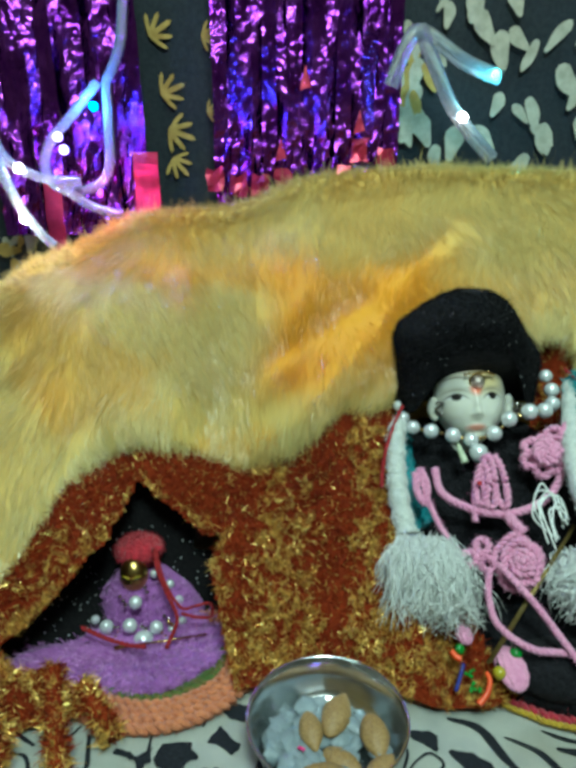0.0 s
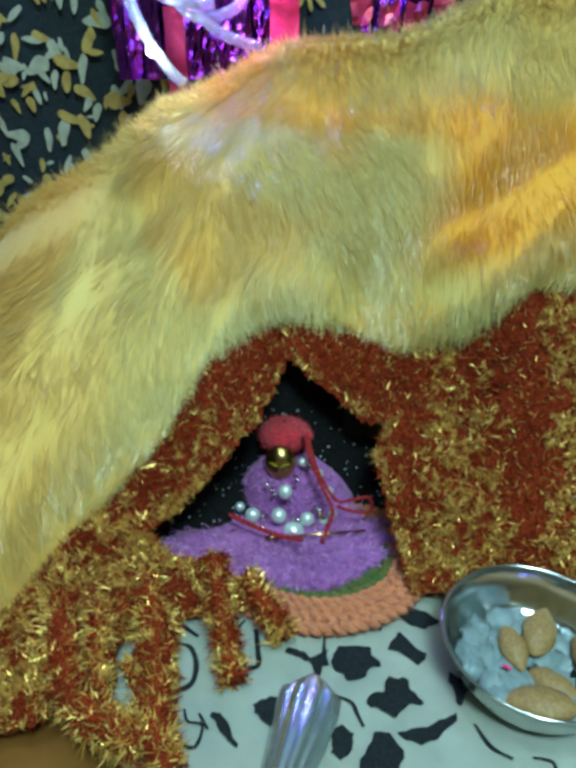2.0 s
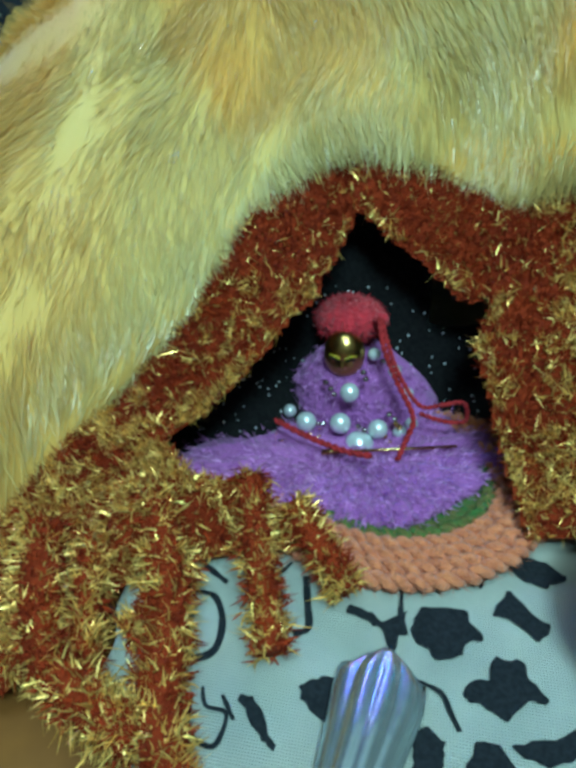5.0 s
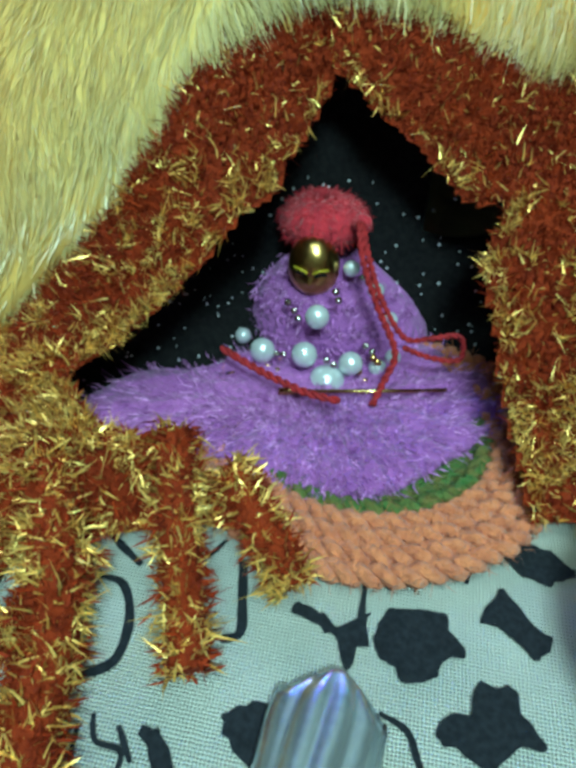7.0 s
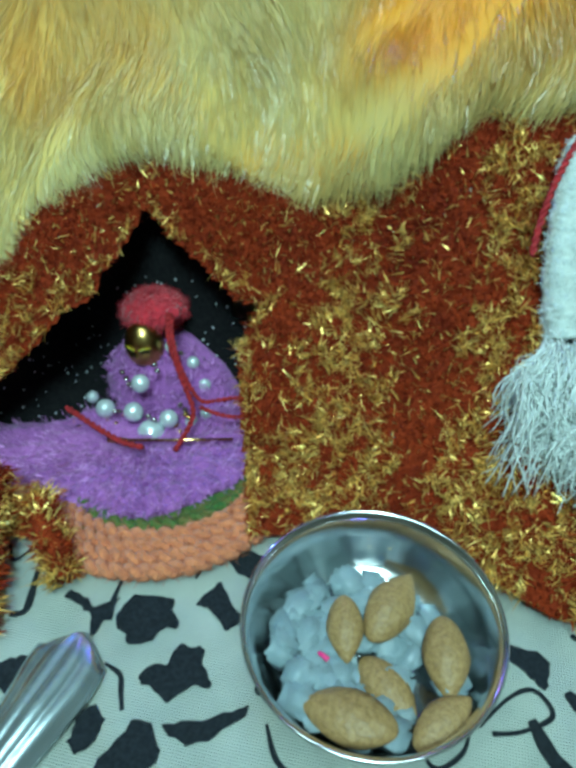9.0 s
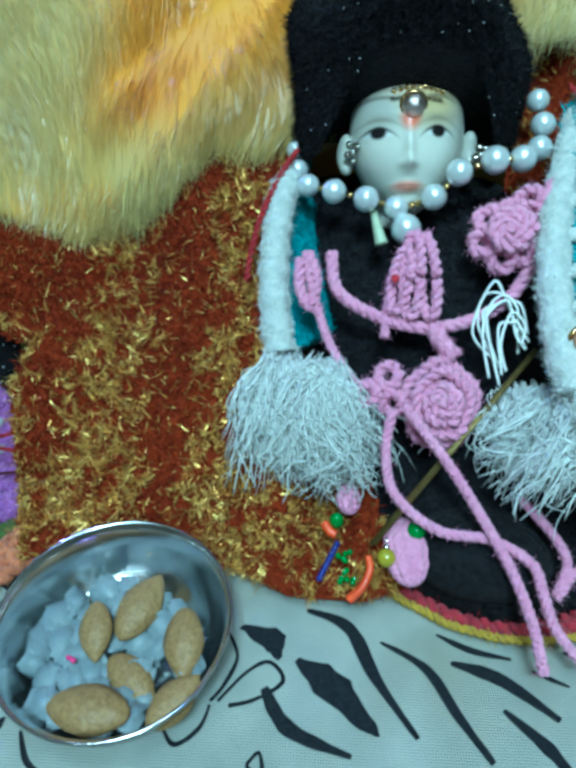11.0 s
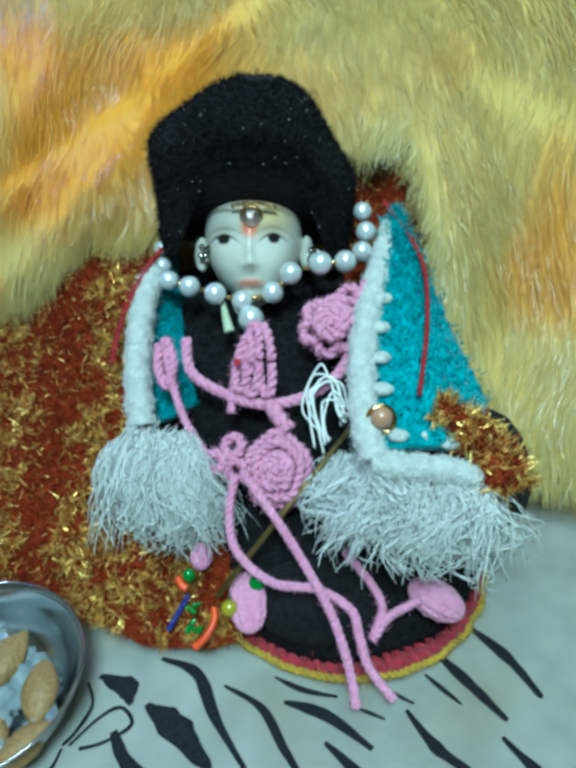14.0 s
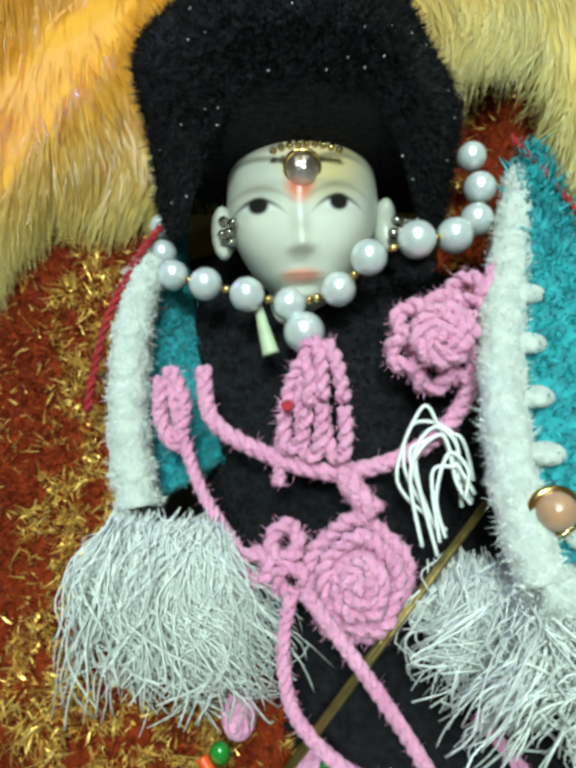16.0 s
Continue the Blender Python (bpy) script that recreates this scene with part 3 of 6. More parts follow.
for o in ([(-0.052, 0.186), (-0.050, 0.190), (-0.041, 0.192), (-0.038, 0.189), (-0.035, 0.185), (-0.038, 0.183), (-0.040, 0.180), (-0.044, 0.177), (-0.048, 0.179), (-0.051, 0.181)],
          [(-0.032, 0.192), (-0.028, 0.199), (-0.024, 0.195), (-0.019, 0.190), (-0.022, 0.186), (-0.027, 0.190)],
          [(-0.028, 0.207), (-0.021, 0.211), (-0.013, 0.206), (-0.020, 0.202)],
          [(-0.040, 0.168), (-0.039, 0.172), (-0.035, 0.174), (-0.033, 0.179), (-0.029, 0.180), (-0.026, 0.179), (-0.024, 0.174), (-0.022, 0.171), (-0.027, 0.169), (-0.032, 0.165), (-0.036, 0.168)],
          [(-0.030, 0.160), (-0.021, 0.163), (-0.011, 0.168), (-0.017, 0.160), (-0.024, 0.157)],
          [(-0.042, 0.148), (-0.036, 0.160), (-0.029, 0.154), (-0.034, 0.143)],
          [(-0.077, 0.164), (-0.073, 0.168), (-0.068, 0.168), (-0.069, 0.158)],
          [(-0.051, 0.153), (-0.049, 0.161), (-0.044, 0.157), (-0.047, 0.150)],
          [(-0.012, 0.184), (-0.007, 0.178), (-0.010, 0.171)],
          [(-0.068, 0.186), (-0.067, 0.188), (-0.063, 0.187), (-0.059, 0.185), (-0.055, 0.187), (-0.053, 0.189), (-0.055, 0.184), (-0.056, 0.177), (-0.058, 0.179), (-0.060, 0.183), (-0.063, 0.184)],
          [(-0.090, 0.160), (-0.086, 0.160), (-0.080, 0.151), (-0.084, 0.153)],
          [(0.047, 0.196), (0.059, 0.195), (0.059, 0.187), (0.054, 0.190)],
          [(0.063, 0.186), (0.072, 0.186), (0.079, 0.180), (0.085, 0.168), (0.073, 0.175)],
          [(-0.015, 0.145), (-0.004, 0.150), (0.002, 0.142), (-0.008, 0.136)],
          [(-0.062, 0.140), (-0.055, 0.144), (-0.05, 0.136)],
          [(0.012, 0.134), (0.022, 0.140), (0.030, 0.130), (0.020, 0.124)]):
    blotch(o)
for pts, w0, w1, wm in (
        ([(0.066, 0.202), (0.078, 0.197), (0.085, 0.183), (0.095, 0.168)], 0.0006, 0.0006, 0.0022),
        ([(0.087, 0.193), (0.099, 0.186), (0.106, 0.174), (0.113, 0.163)], 0.0004, 0.0008, 0.0016),
        ([(0.106, 0.188), (0.119, 0.184), (0.132, 0.174)], 0.0006, 0.0008, 0.0021),
        ([(0.103, 0.196), (0.112, 0.192), (0.123, 0.190)], 0.0003, 0.0004, 0.0011),
        ([(0.055, 0.179), (0.062, 0.169), (0.078, 0.163)], 0.0010, 0.0006, 0.0022),
        ([(0.043, 0.175), (0.050, 0.183), (0.056, 0.186), (0.060, 0.181), (0.053, 0.176), (0.046, 0.174)], 0.0004, 0.0005, 0.0006),
        ([(0.044, 0.194), (0.047, 0.187), (0.044, 0.179), (0.041, 0.175)], 0.0004, 0.0004, 0.0006),
        ([(0.028, 0.171), (0.033, 0.164), (0.039, 0.168), (0.041, 0.174)], 0.0004, 0.0004, 0.0006),
        ([(0.118, 0.176), (0.128, 0.166), (0.133, 0.157)], 0.0006, 0.0006, 0.0018),
        ([(0.144, 0.186), (0.152, 0.174), (0.165, 0.165)], 0.0006, 0.0008, 0.0020),
        ([(0.157, 0.206), (0.166, 0.195), (0.175, 0.183)], 0.0006, 0.0008, 0.0022),
        ([(0.170, 0.216), (0.181, 0.204), (0.188, 0.190)], 0.0006, 0.0008, 0.0020),
        ([(0.152, 0.198), (0.162, 0.188)], 0.0003, 0.0003, 0.0010),
        ([(0.128, 0.187), (0.137, 0.183)], 0.0003, 0.0003, 0.0007),
        ([(0.138, 0.193), (0.147, 0.188)], 0.0003, 0.0003, 0.0007),
        ([(0.172, 0.178), (0.180, 0.168), (0.19, 0.162)], 0.0006, 0.0008, 0.0018),
        ([(-0.109, 0.186), (-0.103, 0.185), (-0.099, 0.178), (-0.099, 0.170), (-0.105, 0.167), (-0.112, 0.169)], 0.0006, 0.0010, 0.0010),
        ([(-0.0805, 0.195), (-0.0785, 0.186), (-0.0775, 0.180), (-0.081, 0.178)], 0.0009, 0.0008, 0.0010),
        ([(-0.145, 0.186), (-0.135, 0.181), (-0.125, 0.174)], 0.0012, 0.0005, 0.0014),
        ([(-0.112, 0.197), (-0.106, 0.193), (-0.101, 0.190)], 0.0005, 0.0006, 0.0009),
        ([(-0.093, 0.199), (-0.089, 0.194), (-0.085, 0.199)], 0.0004, 0.0004, 0.0007),
        ([(-0.101, 0.159), (-0.099, 0.151), (-0.093, 0.149), (-0.092, 0.156), (-0.097, 0.157), (-0.099, 0.161)], 0.0004, 0.0004, 0.0006),
        ([(-0.094, 0.160), (-0.090, 0.155)], 0.0004, 0.0004, 0.0006),
        ([(-0.055, 0.196), (-0.055, 0.188), (-0.054, 0.182)], 0.0004, 0.0012, 0.0007),
        ([(-0.050, 0.171), (-0.045, 0.169), (-0.043, 0.165), (-0.041, 0.161)], 0.0004, 0.0005, 0.0007),
        ([(-0.034, 0.204), (-0.035, 0.199)], 0.0006, 0.0004, 0.0006),
        ([(-0.006, 0.165), (-0.002, 0.158), (0.004, 0.155)], 0.0004, 0.0004, 0.0007),
        ([(0.008, 0.152), (0.014, 0.149), (0.016, 0.155), (0.010, 0.156)], 0.0004, 0.0004, 0.0005),
        ([(0.022, 0.153), (0.026, 0.147), (0.030, 0.154), (0.034, 0.147)], 0.0004, 0.0004, 0.0006),
        ([(0.052, 0.160), (0.056, 0.157), (0.055, 0.163), (0.052, 0.160)], 0.0004, 0.0004, 0.0005)):
    stripe(pts, w0, w1, wm)

# ---- plush throw ----
ux, uv = np.meshgrid(np.linspace(-0.32, 0.36, 200), np.concatenate([np.linspace(-0.25, 0, 6), np.linspace(0, 1, 46)[1:], np.linspace(1, 1.93, 16)[1:]]))
fp = fur_point(ux, uv)
plush = thing("plush_throw", (0, 0.33, -0.02), "pale yellow and orange long-pile plush throw heaped behind the figurines", "throw blanket")
part("backing", sheet(fp), M_FURBASE, plush, "orange-yellow backing of the pile", dye=fur_dye(fp[..., 0], fp[..., 2]).ravel())


def surface_roots(fn, x, v):
    """Places and normals of a sheet at given parameters."""
    e = 0.002
    p = fn(x, v)
    du, dv = fn(x + e, v) - p, fn(x, v + 0.01) - p
    nrm = np.cross(du, dv)
    nrm /= np.linalg.norm(nrm, axis=1)[:, None] + 1e-12
    dv /= np.linalg.norm(dv, axis=1)[:, None] + 1e-12
    return p, nrm, dv


N = 270000
hx, hv = rng.uniform(-0.31, 0.27, N), rng.uniform(-0.02, 1.12, N)
hp, hn, hd = surface_roots(fur_point, hx, hv)
comb = (vnoise(hx * 20 + 7, hv * 7) - 0.5) * 2.0
way = hn * rng.uniform(0.10, 0.45, N)[:, None] - hd * (0.9 + 0.5 * rng.random(N))[:, None]
way[:, 0] += comb * 1.1 + rng.normal(0, 0.30, N)
way += rng.normal(0, 0.16, (N, 3))
way /= np.linalg.norm(way, axis=1)[:, None]
crest = smooth01((hv - 0.85) / 0.15)
way = way * (1 - crest)[:, None] + (hn * 0.8 + rng.normal(0, 0.35, (N, 3))) * crest[:, None]
long = rng.uniform(0.007, 0.017, N)[:, None] * (1 - 0.35 * crest)[:, None]
# neighbouring hairs lean together into loose locks
lock_x, lock_v = np.floor(hx / 0.0045 + 0.6 * np.sin(hv * 31)), np.floor(hv / 0.035 + 0.6 * np.sin(hx * 170))
cell = ((lock_x * 73 + lock_v * 911).astype(int)) % 40009
count = np.maximum(np.bincount(cell, minlength=40009), 1)[:, None]
heart = np.stack([np.bincount(cell, weights=(hp + way * long)[:, k], minlength=40009) for k in range(3)], 1) / count
pull = heart[cell] - (hp + way * long)
pull[np.linalg.norm(pull, axis=1) > 0.012] = 0
edge_pale = 0.35 + 0.65 * smooth01(hv / 0.22)
fdye = np.clip(fur_dye(hp[:, 0], hp[:, 2]) * 0.95 * edge_pale + rng.normal(-0.03, 0.08, N), 0, 1)
hair("nap", hp - hn * 0.001, way * long, rng.uniform(0.00010, 0.00024, N), M_FUR, plush, normal=hn + rng.normal(0, 0.20, (N, 3)), bend=pull * rng.uniform(0.2, 0.75, (N, 1)) - np.abs(rng.normal(0, 0.003, (N, 1))) * np.array([[0, 0.3, 1.0]]), dye=fdye)

# ---- rust and gold throw ----
rx, rv = np.meshgrid(np.linspace(-0.205, 0.185, 200), np.linspace(0, 1.22, 96))
rp = rust_point(rx, rv)
mid = (rp[:-1, :-1] + rp[1:, 1:]) / 2
SEAT = [(0.0560, 0.2450), (0.0660, 0.2400), (0.0820, 0.2380), (0.0900, 0.2205), (0.128, 0.2205), (0.128, 0.40), (0.0560, 0.40)]
keep = ~inside(mid[..., 0], mid[..., 1], HOLE) & ~inside(mid[..., 0], mid[..., 1], SEAT)
rust = thing("rust_tinsel_throw", (-0.02, 0.24, 0.0), "rust-red chenille throw with gold tinsel tufts", "throw blanket")
part("fabric", sheet(rp, keep), M_RUST, rust)


def rim_gap(x, y):
    """How far a place lies from the rim of the hood's opening."""
    best = np.full(np.shape(x), 1.0)
    for (x0, y0), (x1, y1) in zip(HOLE, HOLE[1:] + HOLE[:1]):
        t = np.clip(((x - x0) * (x1 - x0) + (y - y0) * (y1 - y0)) / ((x1 - x0) ** 2 + (y1 - y0) ** 2), 0, 1)
        best = np.minimum(best, np.hypot(x - x0 - t * (x1 - x0), y - y0 - t * (y1 - y0)))
    return best


def gold_share(x, y):
    """Where the gold lies thick: bands that run up the throw and round the hood's rim, broken by red ones."""
    band = np.exp(-((x + 0.004) / 0.016) ** 2) + np.exp(-((x - 0.040) / 0.010) ** 2) + 0.9 * np.exp(-((y - 0.215) / 0.02) ** 2) + 0.8 * np.exp(-((y - 0.165) / 0.03) ** 2) * (x < -0.08)
    band = band + 0.75 * np.exp(-(rim_gap(x, y) / 0.0055) ** 2)
    red = np.exp(-((x - 0.022 - (y - 0.25) * 0.05) / 0.007) ** 2) * (y > 0.225) + 0.7 * smooth01((y - 0.262) / 0.02) * (x < -0.016) * (rim_gap(x, y) > 0.006)
    n = 0.45 * vnoise(x * 190 + y * 40, y * 175) + 0.55 * vnoise(x * 400 + 9, y * 380)
    return 0.05 + 0.90 * smooth01((0.25 * np.minimum(band, 1.2) - 0.30 * red + n - 0.58) / 0.22)


def tufts(n, lo, hi, fn):
    x, v = rng.uniform(*lo, n), rng.uniform(*hi, n)
    p, nn, dd = surface_roots(fn, x, v)
    ok = ~inside(p[:, 0], p[:, 1], HOLE) & ~inside(p[:, 0], p[:, 1], SEAT)
    return p[ok], nn[ok], dd[ok]


p, nn, dd = tufts(130000, (-0.203, 0.183), (0, 1.12), rust_point)
w = nn * rng.uniform(0.6, 1.0, len(p))[:, None] + rng.normal(0, 0.55, p.shape)
hair("chenille_nap", p, w * rng.uniform(0.0014, 0.0030, len(p))[:, None], 0.00021, M_RUSTPILE, rust, bend=rng.normal(0, 0.0006, p.shape))
p, nn, dd = tufts(190000, (-0.203, 0.183), (0, 1.1), rust_point)
ok = rng.random(len(p)) < gold_share(p[:, 0], p[:, 1])
p, nn = p[ok], nn[ok]
knot = np.stack([vnoise(p[:, 0] * 420 + 3 * k, p[:, 1] * 420 + 17 * k) - 0.5 for k in range(3)], 1) * 2.2
w = nn * 0.8 + knot + rng.normal(0, 0.45, p.shape)
hair("gold_tinsel", p + nn * 0.0010, w * rng.uniform(0.0009, 0.0021, len(p))[:, None], rng.uniform(0.00014, 0.00032, len(p)), M_GOLD, rust, bend=rng.normal(0, 0.0014, p.shape))


def tinsel_strip(pts, wide, parent, n=420):
    """A narrow dangling strip of the same stuff."""
    n = int(n * 3)
    path = spline(pts, 10)
    t, s, u = frames_along(path)
    core = tube(path, wide * 0.45, 7)
    parent = part("dangling_strip", core, M_RUST, parent)
    i = rng.integers(0, len(path), n)
    a = rng.uniform(0, 2 * math.pi, n)
    d = np.cos(a)[:, None] * s[i] + np.sin(a)[:, None] * u[i]
    root = path[i] + d * wide * 0.4 + rng.normal(0, 0.0008, (n, 3))
    w = d * rng.uniform(0.0010, 0.0026, n)[:, None] + rng.normal(0, 0.0012, (n, 3))
    g = rng.random(n) < 0.15 + 0.75 * (vnoise(i * 0.45 + pts[0][0] * 900, a * 0.9) > 0.5)
    hair("gold_tinsel", root[g], w[g], 0.00030, M_GOLD, parent, bend=rng.normal(0, 0.0014, (int(g.sum()), 3)))
    hair("chenille_nap", root[~g], w[~g], 0.0003, M_RUSTPILE, parent)


for pts, wide, many in (([(-0.098, 0.210, 0.020), (-0.094, 0.197, 0.016), (-0.089, 0.183, 0.008), (-0.084, 0.170, 0.0050)], 0.0085, 700),
                        ([(-0.086, 0.208, 0.013), (-0.077, 0.198, 0.010), (-0.069, 0.189, 0.0055)], 0.0085, 520),
                        ([(-0.122, 0.200, 0.016), (-0.116, 0.187, 0.011), (-0.110, 0.170, 0.0070), (-0.106, 0.153, 0.0065), (-0.099, 0.139, 0.0045)], 0.0120, 1300),
                        ([(-0.150, 0.190, 0.014), (-0.143, 0.172, 0.010), (-0.134, 0.158, 0.007), (-0.120, 0.150, 0.006), (-0.108, 0.146, 0.006)], 0.0125, 1400),
                        ([(-0.136, 0.190, 0.012), (-0.133, 0.176, 0.008), (-0.128, 0.160, 0.006)], 0.0090, 700),
                        ([(-0.110, 0.186, 0.010), (-0.113, 0.176, 0.007), (-0.120, 0.168, 0.006)], 0.0070, 420),
                        ([(-0.132, 0.213, 0.012), (-0.112, 0.2065, 0.012), (-0.094, 0.205, 0.012)], 0.0075, 600),
                        ([(0.150, 0.236, 0.080), (0.157, 0.232, 0.078), (0.163, 0.228, 0.074), (0.168, 0.217, 0.067)], 0.0100, 700),
                        ([(0.158, 0.231, 0.077), (0.168, 0.226, 0.072), (0.173, 0.219, 0.064)], 0.0110, 700)):
    tinsel_strip(pts, wide, rust, many)

# ---- black velvet in the hood ----
bx, by = np.meshgrid(np.linspace(-0.142, -0.022, 70), np.linspace(0.218, 0.320, 60))


def velvet_z(x, y):
    up = np.maximum(-0.018 + (y - 0.282) * 2.1, dip(x, y) + 0.0020)
    return up + np.maximum(-0.088 - x, 0) * 0.50 * smooth01((y - 0.240) / 0.03) + 0.0015 * np.sin(x * 180)


velvet = thing("black_velvet_shawl", (-0.08, 0.27, -0.02), "black velvet shawl with silver glitter inside the hood", "shawl")
mid_x, mid_y = (bx[:-1, :-1] + bx[1:, 1:]) / 2, (by[:-1, :-1] + by[1:, 1:]) / 2
near = ~((mid_x > -0.052) & (mid_y > 0.300))
part("velvet", sheet(np.stack([bx, by, velvet_z(bx, by)], -1), near, thick=0.0008), M_BLACKVEL, velvet)
n = 420
qx, qy = rng.uniform(-0.135, -0.03, n), rng.uniform(0.228, 0.305, n)
clump = vnoise(qx * 90, qy * 90 + 5) > 0.3
qx, qy = qx[clump], qy[clump]
specks = [ball((a, b, float(velvet_z(a, b)) + 0.0004), float(rng.uniform(0.00022, 0.00050)), 6, 4) for a, b in zip(qx, qy)]
part("glitter", join(specks), M_GLITTER, velvet, kind="stuff")

# ---- small figurine ----
def crochet_mat(name, c, rx, ry, z, rings, label, dome=0.0):
    """A round crocheted mat: rope rings from the rim inwards, each (inset, material)."""
    ob = thing(name, (c[0], c[1], z), label, "mat")
    a = np.linspace(0, 2 * math.pi, 72, endpoint=False)
    bxs = []
    for s in np.linspace(0.02, 1, 8):
        x, y = c[0] + (rx - 0.002) * s * np.cos(a), c[1] + (ry - 0.002) * s * np.sin(a)
        bxs.append(np.stack([x, y, z + dip(x, y) + 0.003 + 0 * x], 1))
    low = [q - np.array([0, 0, 0.003]) for q in bxs[::-1]]
    part("base", loft(bxs + low[:1] + low[1:]), rings[-1][1], ob)
    for inset, m, thick in rings:
        aa = np.linspace(0, 2 * math.pi, 140)
        x, y = c[0] + (rx - inset) * np.cos(aa), c[1] + (ry - inset) * np.sin(aa)
        wobble = 0.0006 * np.sin(aa * 23)
        path = np.stack([x + wobble, y, z + dip(x, y) + 0.0030 + dome * inset], 1)
        fuzz(path, thick, 1500, m, part("crochet_ring", rope(path, thick, 2, 3.2, 6), m, ob), 0.0019)
    return ob


crochet_mat("crochet_mat", (-0.060, 0.2375), 0.0455, 0.0425, 0.0, [(0.0, M_ORANGE, 0.0027), (0.0042, M_ORANGE, 0.0027), (0.0084, M_ORANGE, 0.0027), (0.0124, M_ORANGE, 0.0027), (0.0160, M_GREENW, 0.0027)], "round orange crocheted wool mat with a green inner row")

SK = [(-0.133, 0.226), (-0.112, 0.2195), (-0.097, 0.220), (-0.080, 0.2150), (-0.066, 0.2135), (-0.054, 0.2165), (-0.042, 0.228), (-0.028, 0.2465), (-0.034, 0.267), (-0.070, 0.285), (-0.105, 0.262)]
sk = spline([(x, y, 0) for x, y in SK], 10, closed=True)
cs = np.array([-0.072, 0.2515, 0])
rings = []
for s in np.linspace(1.0, 0.02, 14):
    q = cs + (sk - cs) * s
    rip = 0.0008 * np.sin(np.arange(len(q)) * 1.15) * (0.4 + s)
    q[:, 2] = dip(q[:, 0], q[:, 1]) + 0.0055 + 0.0024 * (1 - s ** 3) + rip + 0.0009 * math.sin(s * 60)
    rings.append(q)
dress = thing("purple_dress", (-0.072, 0.25, -0.012), "purple crocheted wool dress with a wide skirt", "doll dress")
under = rings[0] - np.array([0, 0, 0.0035])
skirt = part("skirt", loft([under] + rings), M_PURPLE, dress)
tor = []
a = np.linspace(0, 2 * math.pi, 40, endpoint=False)
for z, w, d, cx, cy in ((-0.014, 0.0290, 0.017, -0.073, 0.283), (-0.006, 0.0270, 0.017, -0.0735, 0.284), (0.001, 0.0230, 0.016, -0.0750, 0.286), (0.005, 0.0185, 0.014, -0.0760, 0.288), (0.009, 0.0135, 0.011, -0.0775, 0.290), (0.012, 0.009, 0.007, -0.0785, 0.291)):
    tor.append(np.stack([cx + w * np.cos(a) + 0.0006 * np.sin(a * 14), cy + d * np.sin(a) + 0.0006 * np.cos(a * 16), z + 0 * a], 1))
bodice = part("bodice", loft(tor), M_PURPLE, dress)
n = 11000
i, j = rng.integers(0, len(rings), n), rng.integers(0, len(sk), n)
root = np.array(rings)[i, j] + rng.normal(0, 0.001, (n, 3)) * np.array([1, 1, 0.2])
outward = (root - cs) / 0.04 * np.array([1, 1, 0])
hair("wool_fuzz", root, rng.normal(0, 0.0010, (n, 3)) + outward * 0.0022 + np.array([0, 0, 0.0010]), 0.00016, M_PURPLEPILE, skirt)
tt = np.array(tor)
n = 2500
root = tt[rng.integers(0, 5, n), rng.integers(20, 40, n)] + rng.normal(0, 0.001, (n, 3))
hair("wool_fuzz", root, rng.normal(0, 0.0011, (n, 3)) + np.array([0, -0.0014, 0.0004]), 0.00022, M_PURPLEPILE, bodice)

# brass figurine: one plain mesh, head on a short body
HB = np.array((-0.0807, 0.2810, 0.0140))
fa, fb = np.meshgrid(np.linspace(0, 2 * math.pi, 48, endpoint=False), np.linspace(0.05, math.pi - 0.05, 36))
fx, fy, fz = 0.0074 * np.sin(fb) * np.sin(fa), -0.0068 * np.sin(fb) * np.cos(fa), 0.0094 * np.cos(fb)
front = (fy < 0)
fy = fy - front * (0.0016 * np.exp(-(fx / 0.0009) ** 2 - ((fz + 0.0008) / 0.0016) ** 2) + 0.0006 * np.exp(-(fx / 0.002) ** 2 - ((fz + 0.0045) / 0.0009) ** 2))
fy = fy + front * 0.0009 * (np.exp(-((np.abs(fx) - 0.0026) / 0.0014) ** 2 - ((fz - 0.0008) / 0.0011) ** 2))
headv = np.stack([fx, fy, fz], -1) + HB
head = loft([headv[k] for k in range(len(headv) - 1, -1, -1)])
neck = loft([np.stack([HB[0] + 0.0035 * np.cos(a), HB[1] + 0.002 + 0.0035 * np.sin(a), HB[2] + z + 0 * a], 1) for z in (-0.030, -0.018, -0.005)])
brass = solo("brass_figurine", join([head, neck]), M_BRASS, "small polished brass figurine seated in its purple dress", "figurine")
solo("painted_brow", join([tube(spline([(HB[0] + s * 0.0008, HB[1] - 0.0068, HB[2] + 0.0020), (HB[0] + s * 0.0027, HB[1] - 0.0067, HB[2] + 0.0031), (HB[0] + s * 0.0048, HB[1] - 0.0050, HB[2] + 0.0024)], 6), 0.00042, 6) for s in (-1, 1)]), M_YELLOWB, "thin yellow enamel brow lines on the brass face", "paint lines")
solo("painted_eye_line", join([tube(spline([(HB[0] + s * 0.0012, HB[1] - 0.0064, HB[2] + 0.0009), (HB[0] + s * 0.0028, HB[1] - 0.0062, HB[2] + 0.0014), (HB[0] + s * 0.0044, HB[1] - 0.0050, HB[2] + 0.0009)], 6), 0.00035, 6) for s in (-1, 1)]), M_BLACKVEL, "dark enamel eye lines on the brass face", "paint lines")

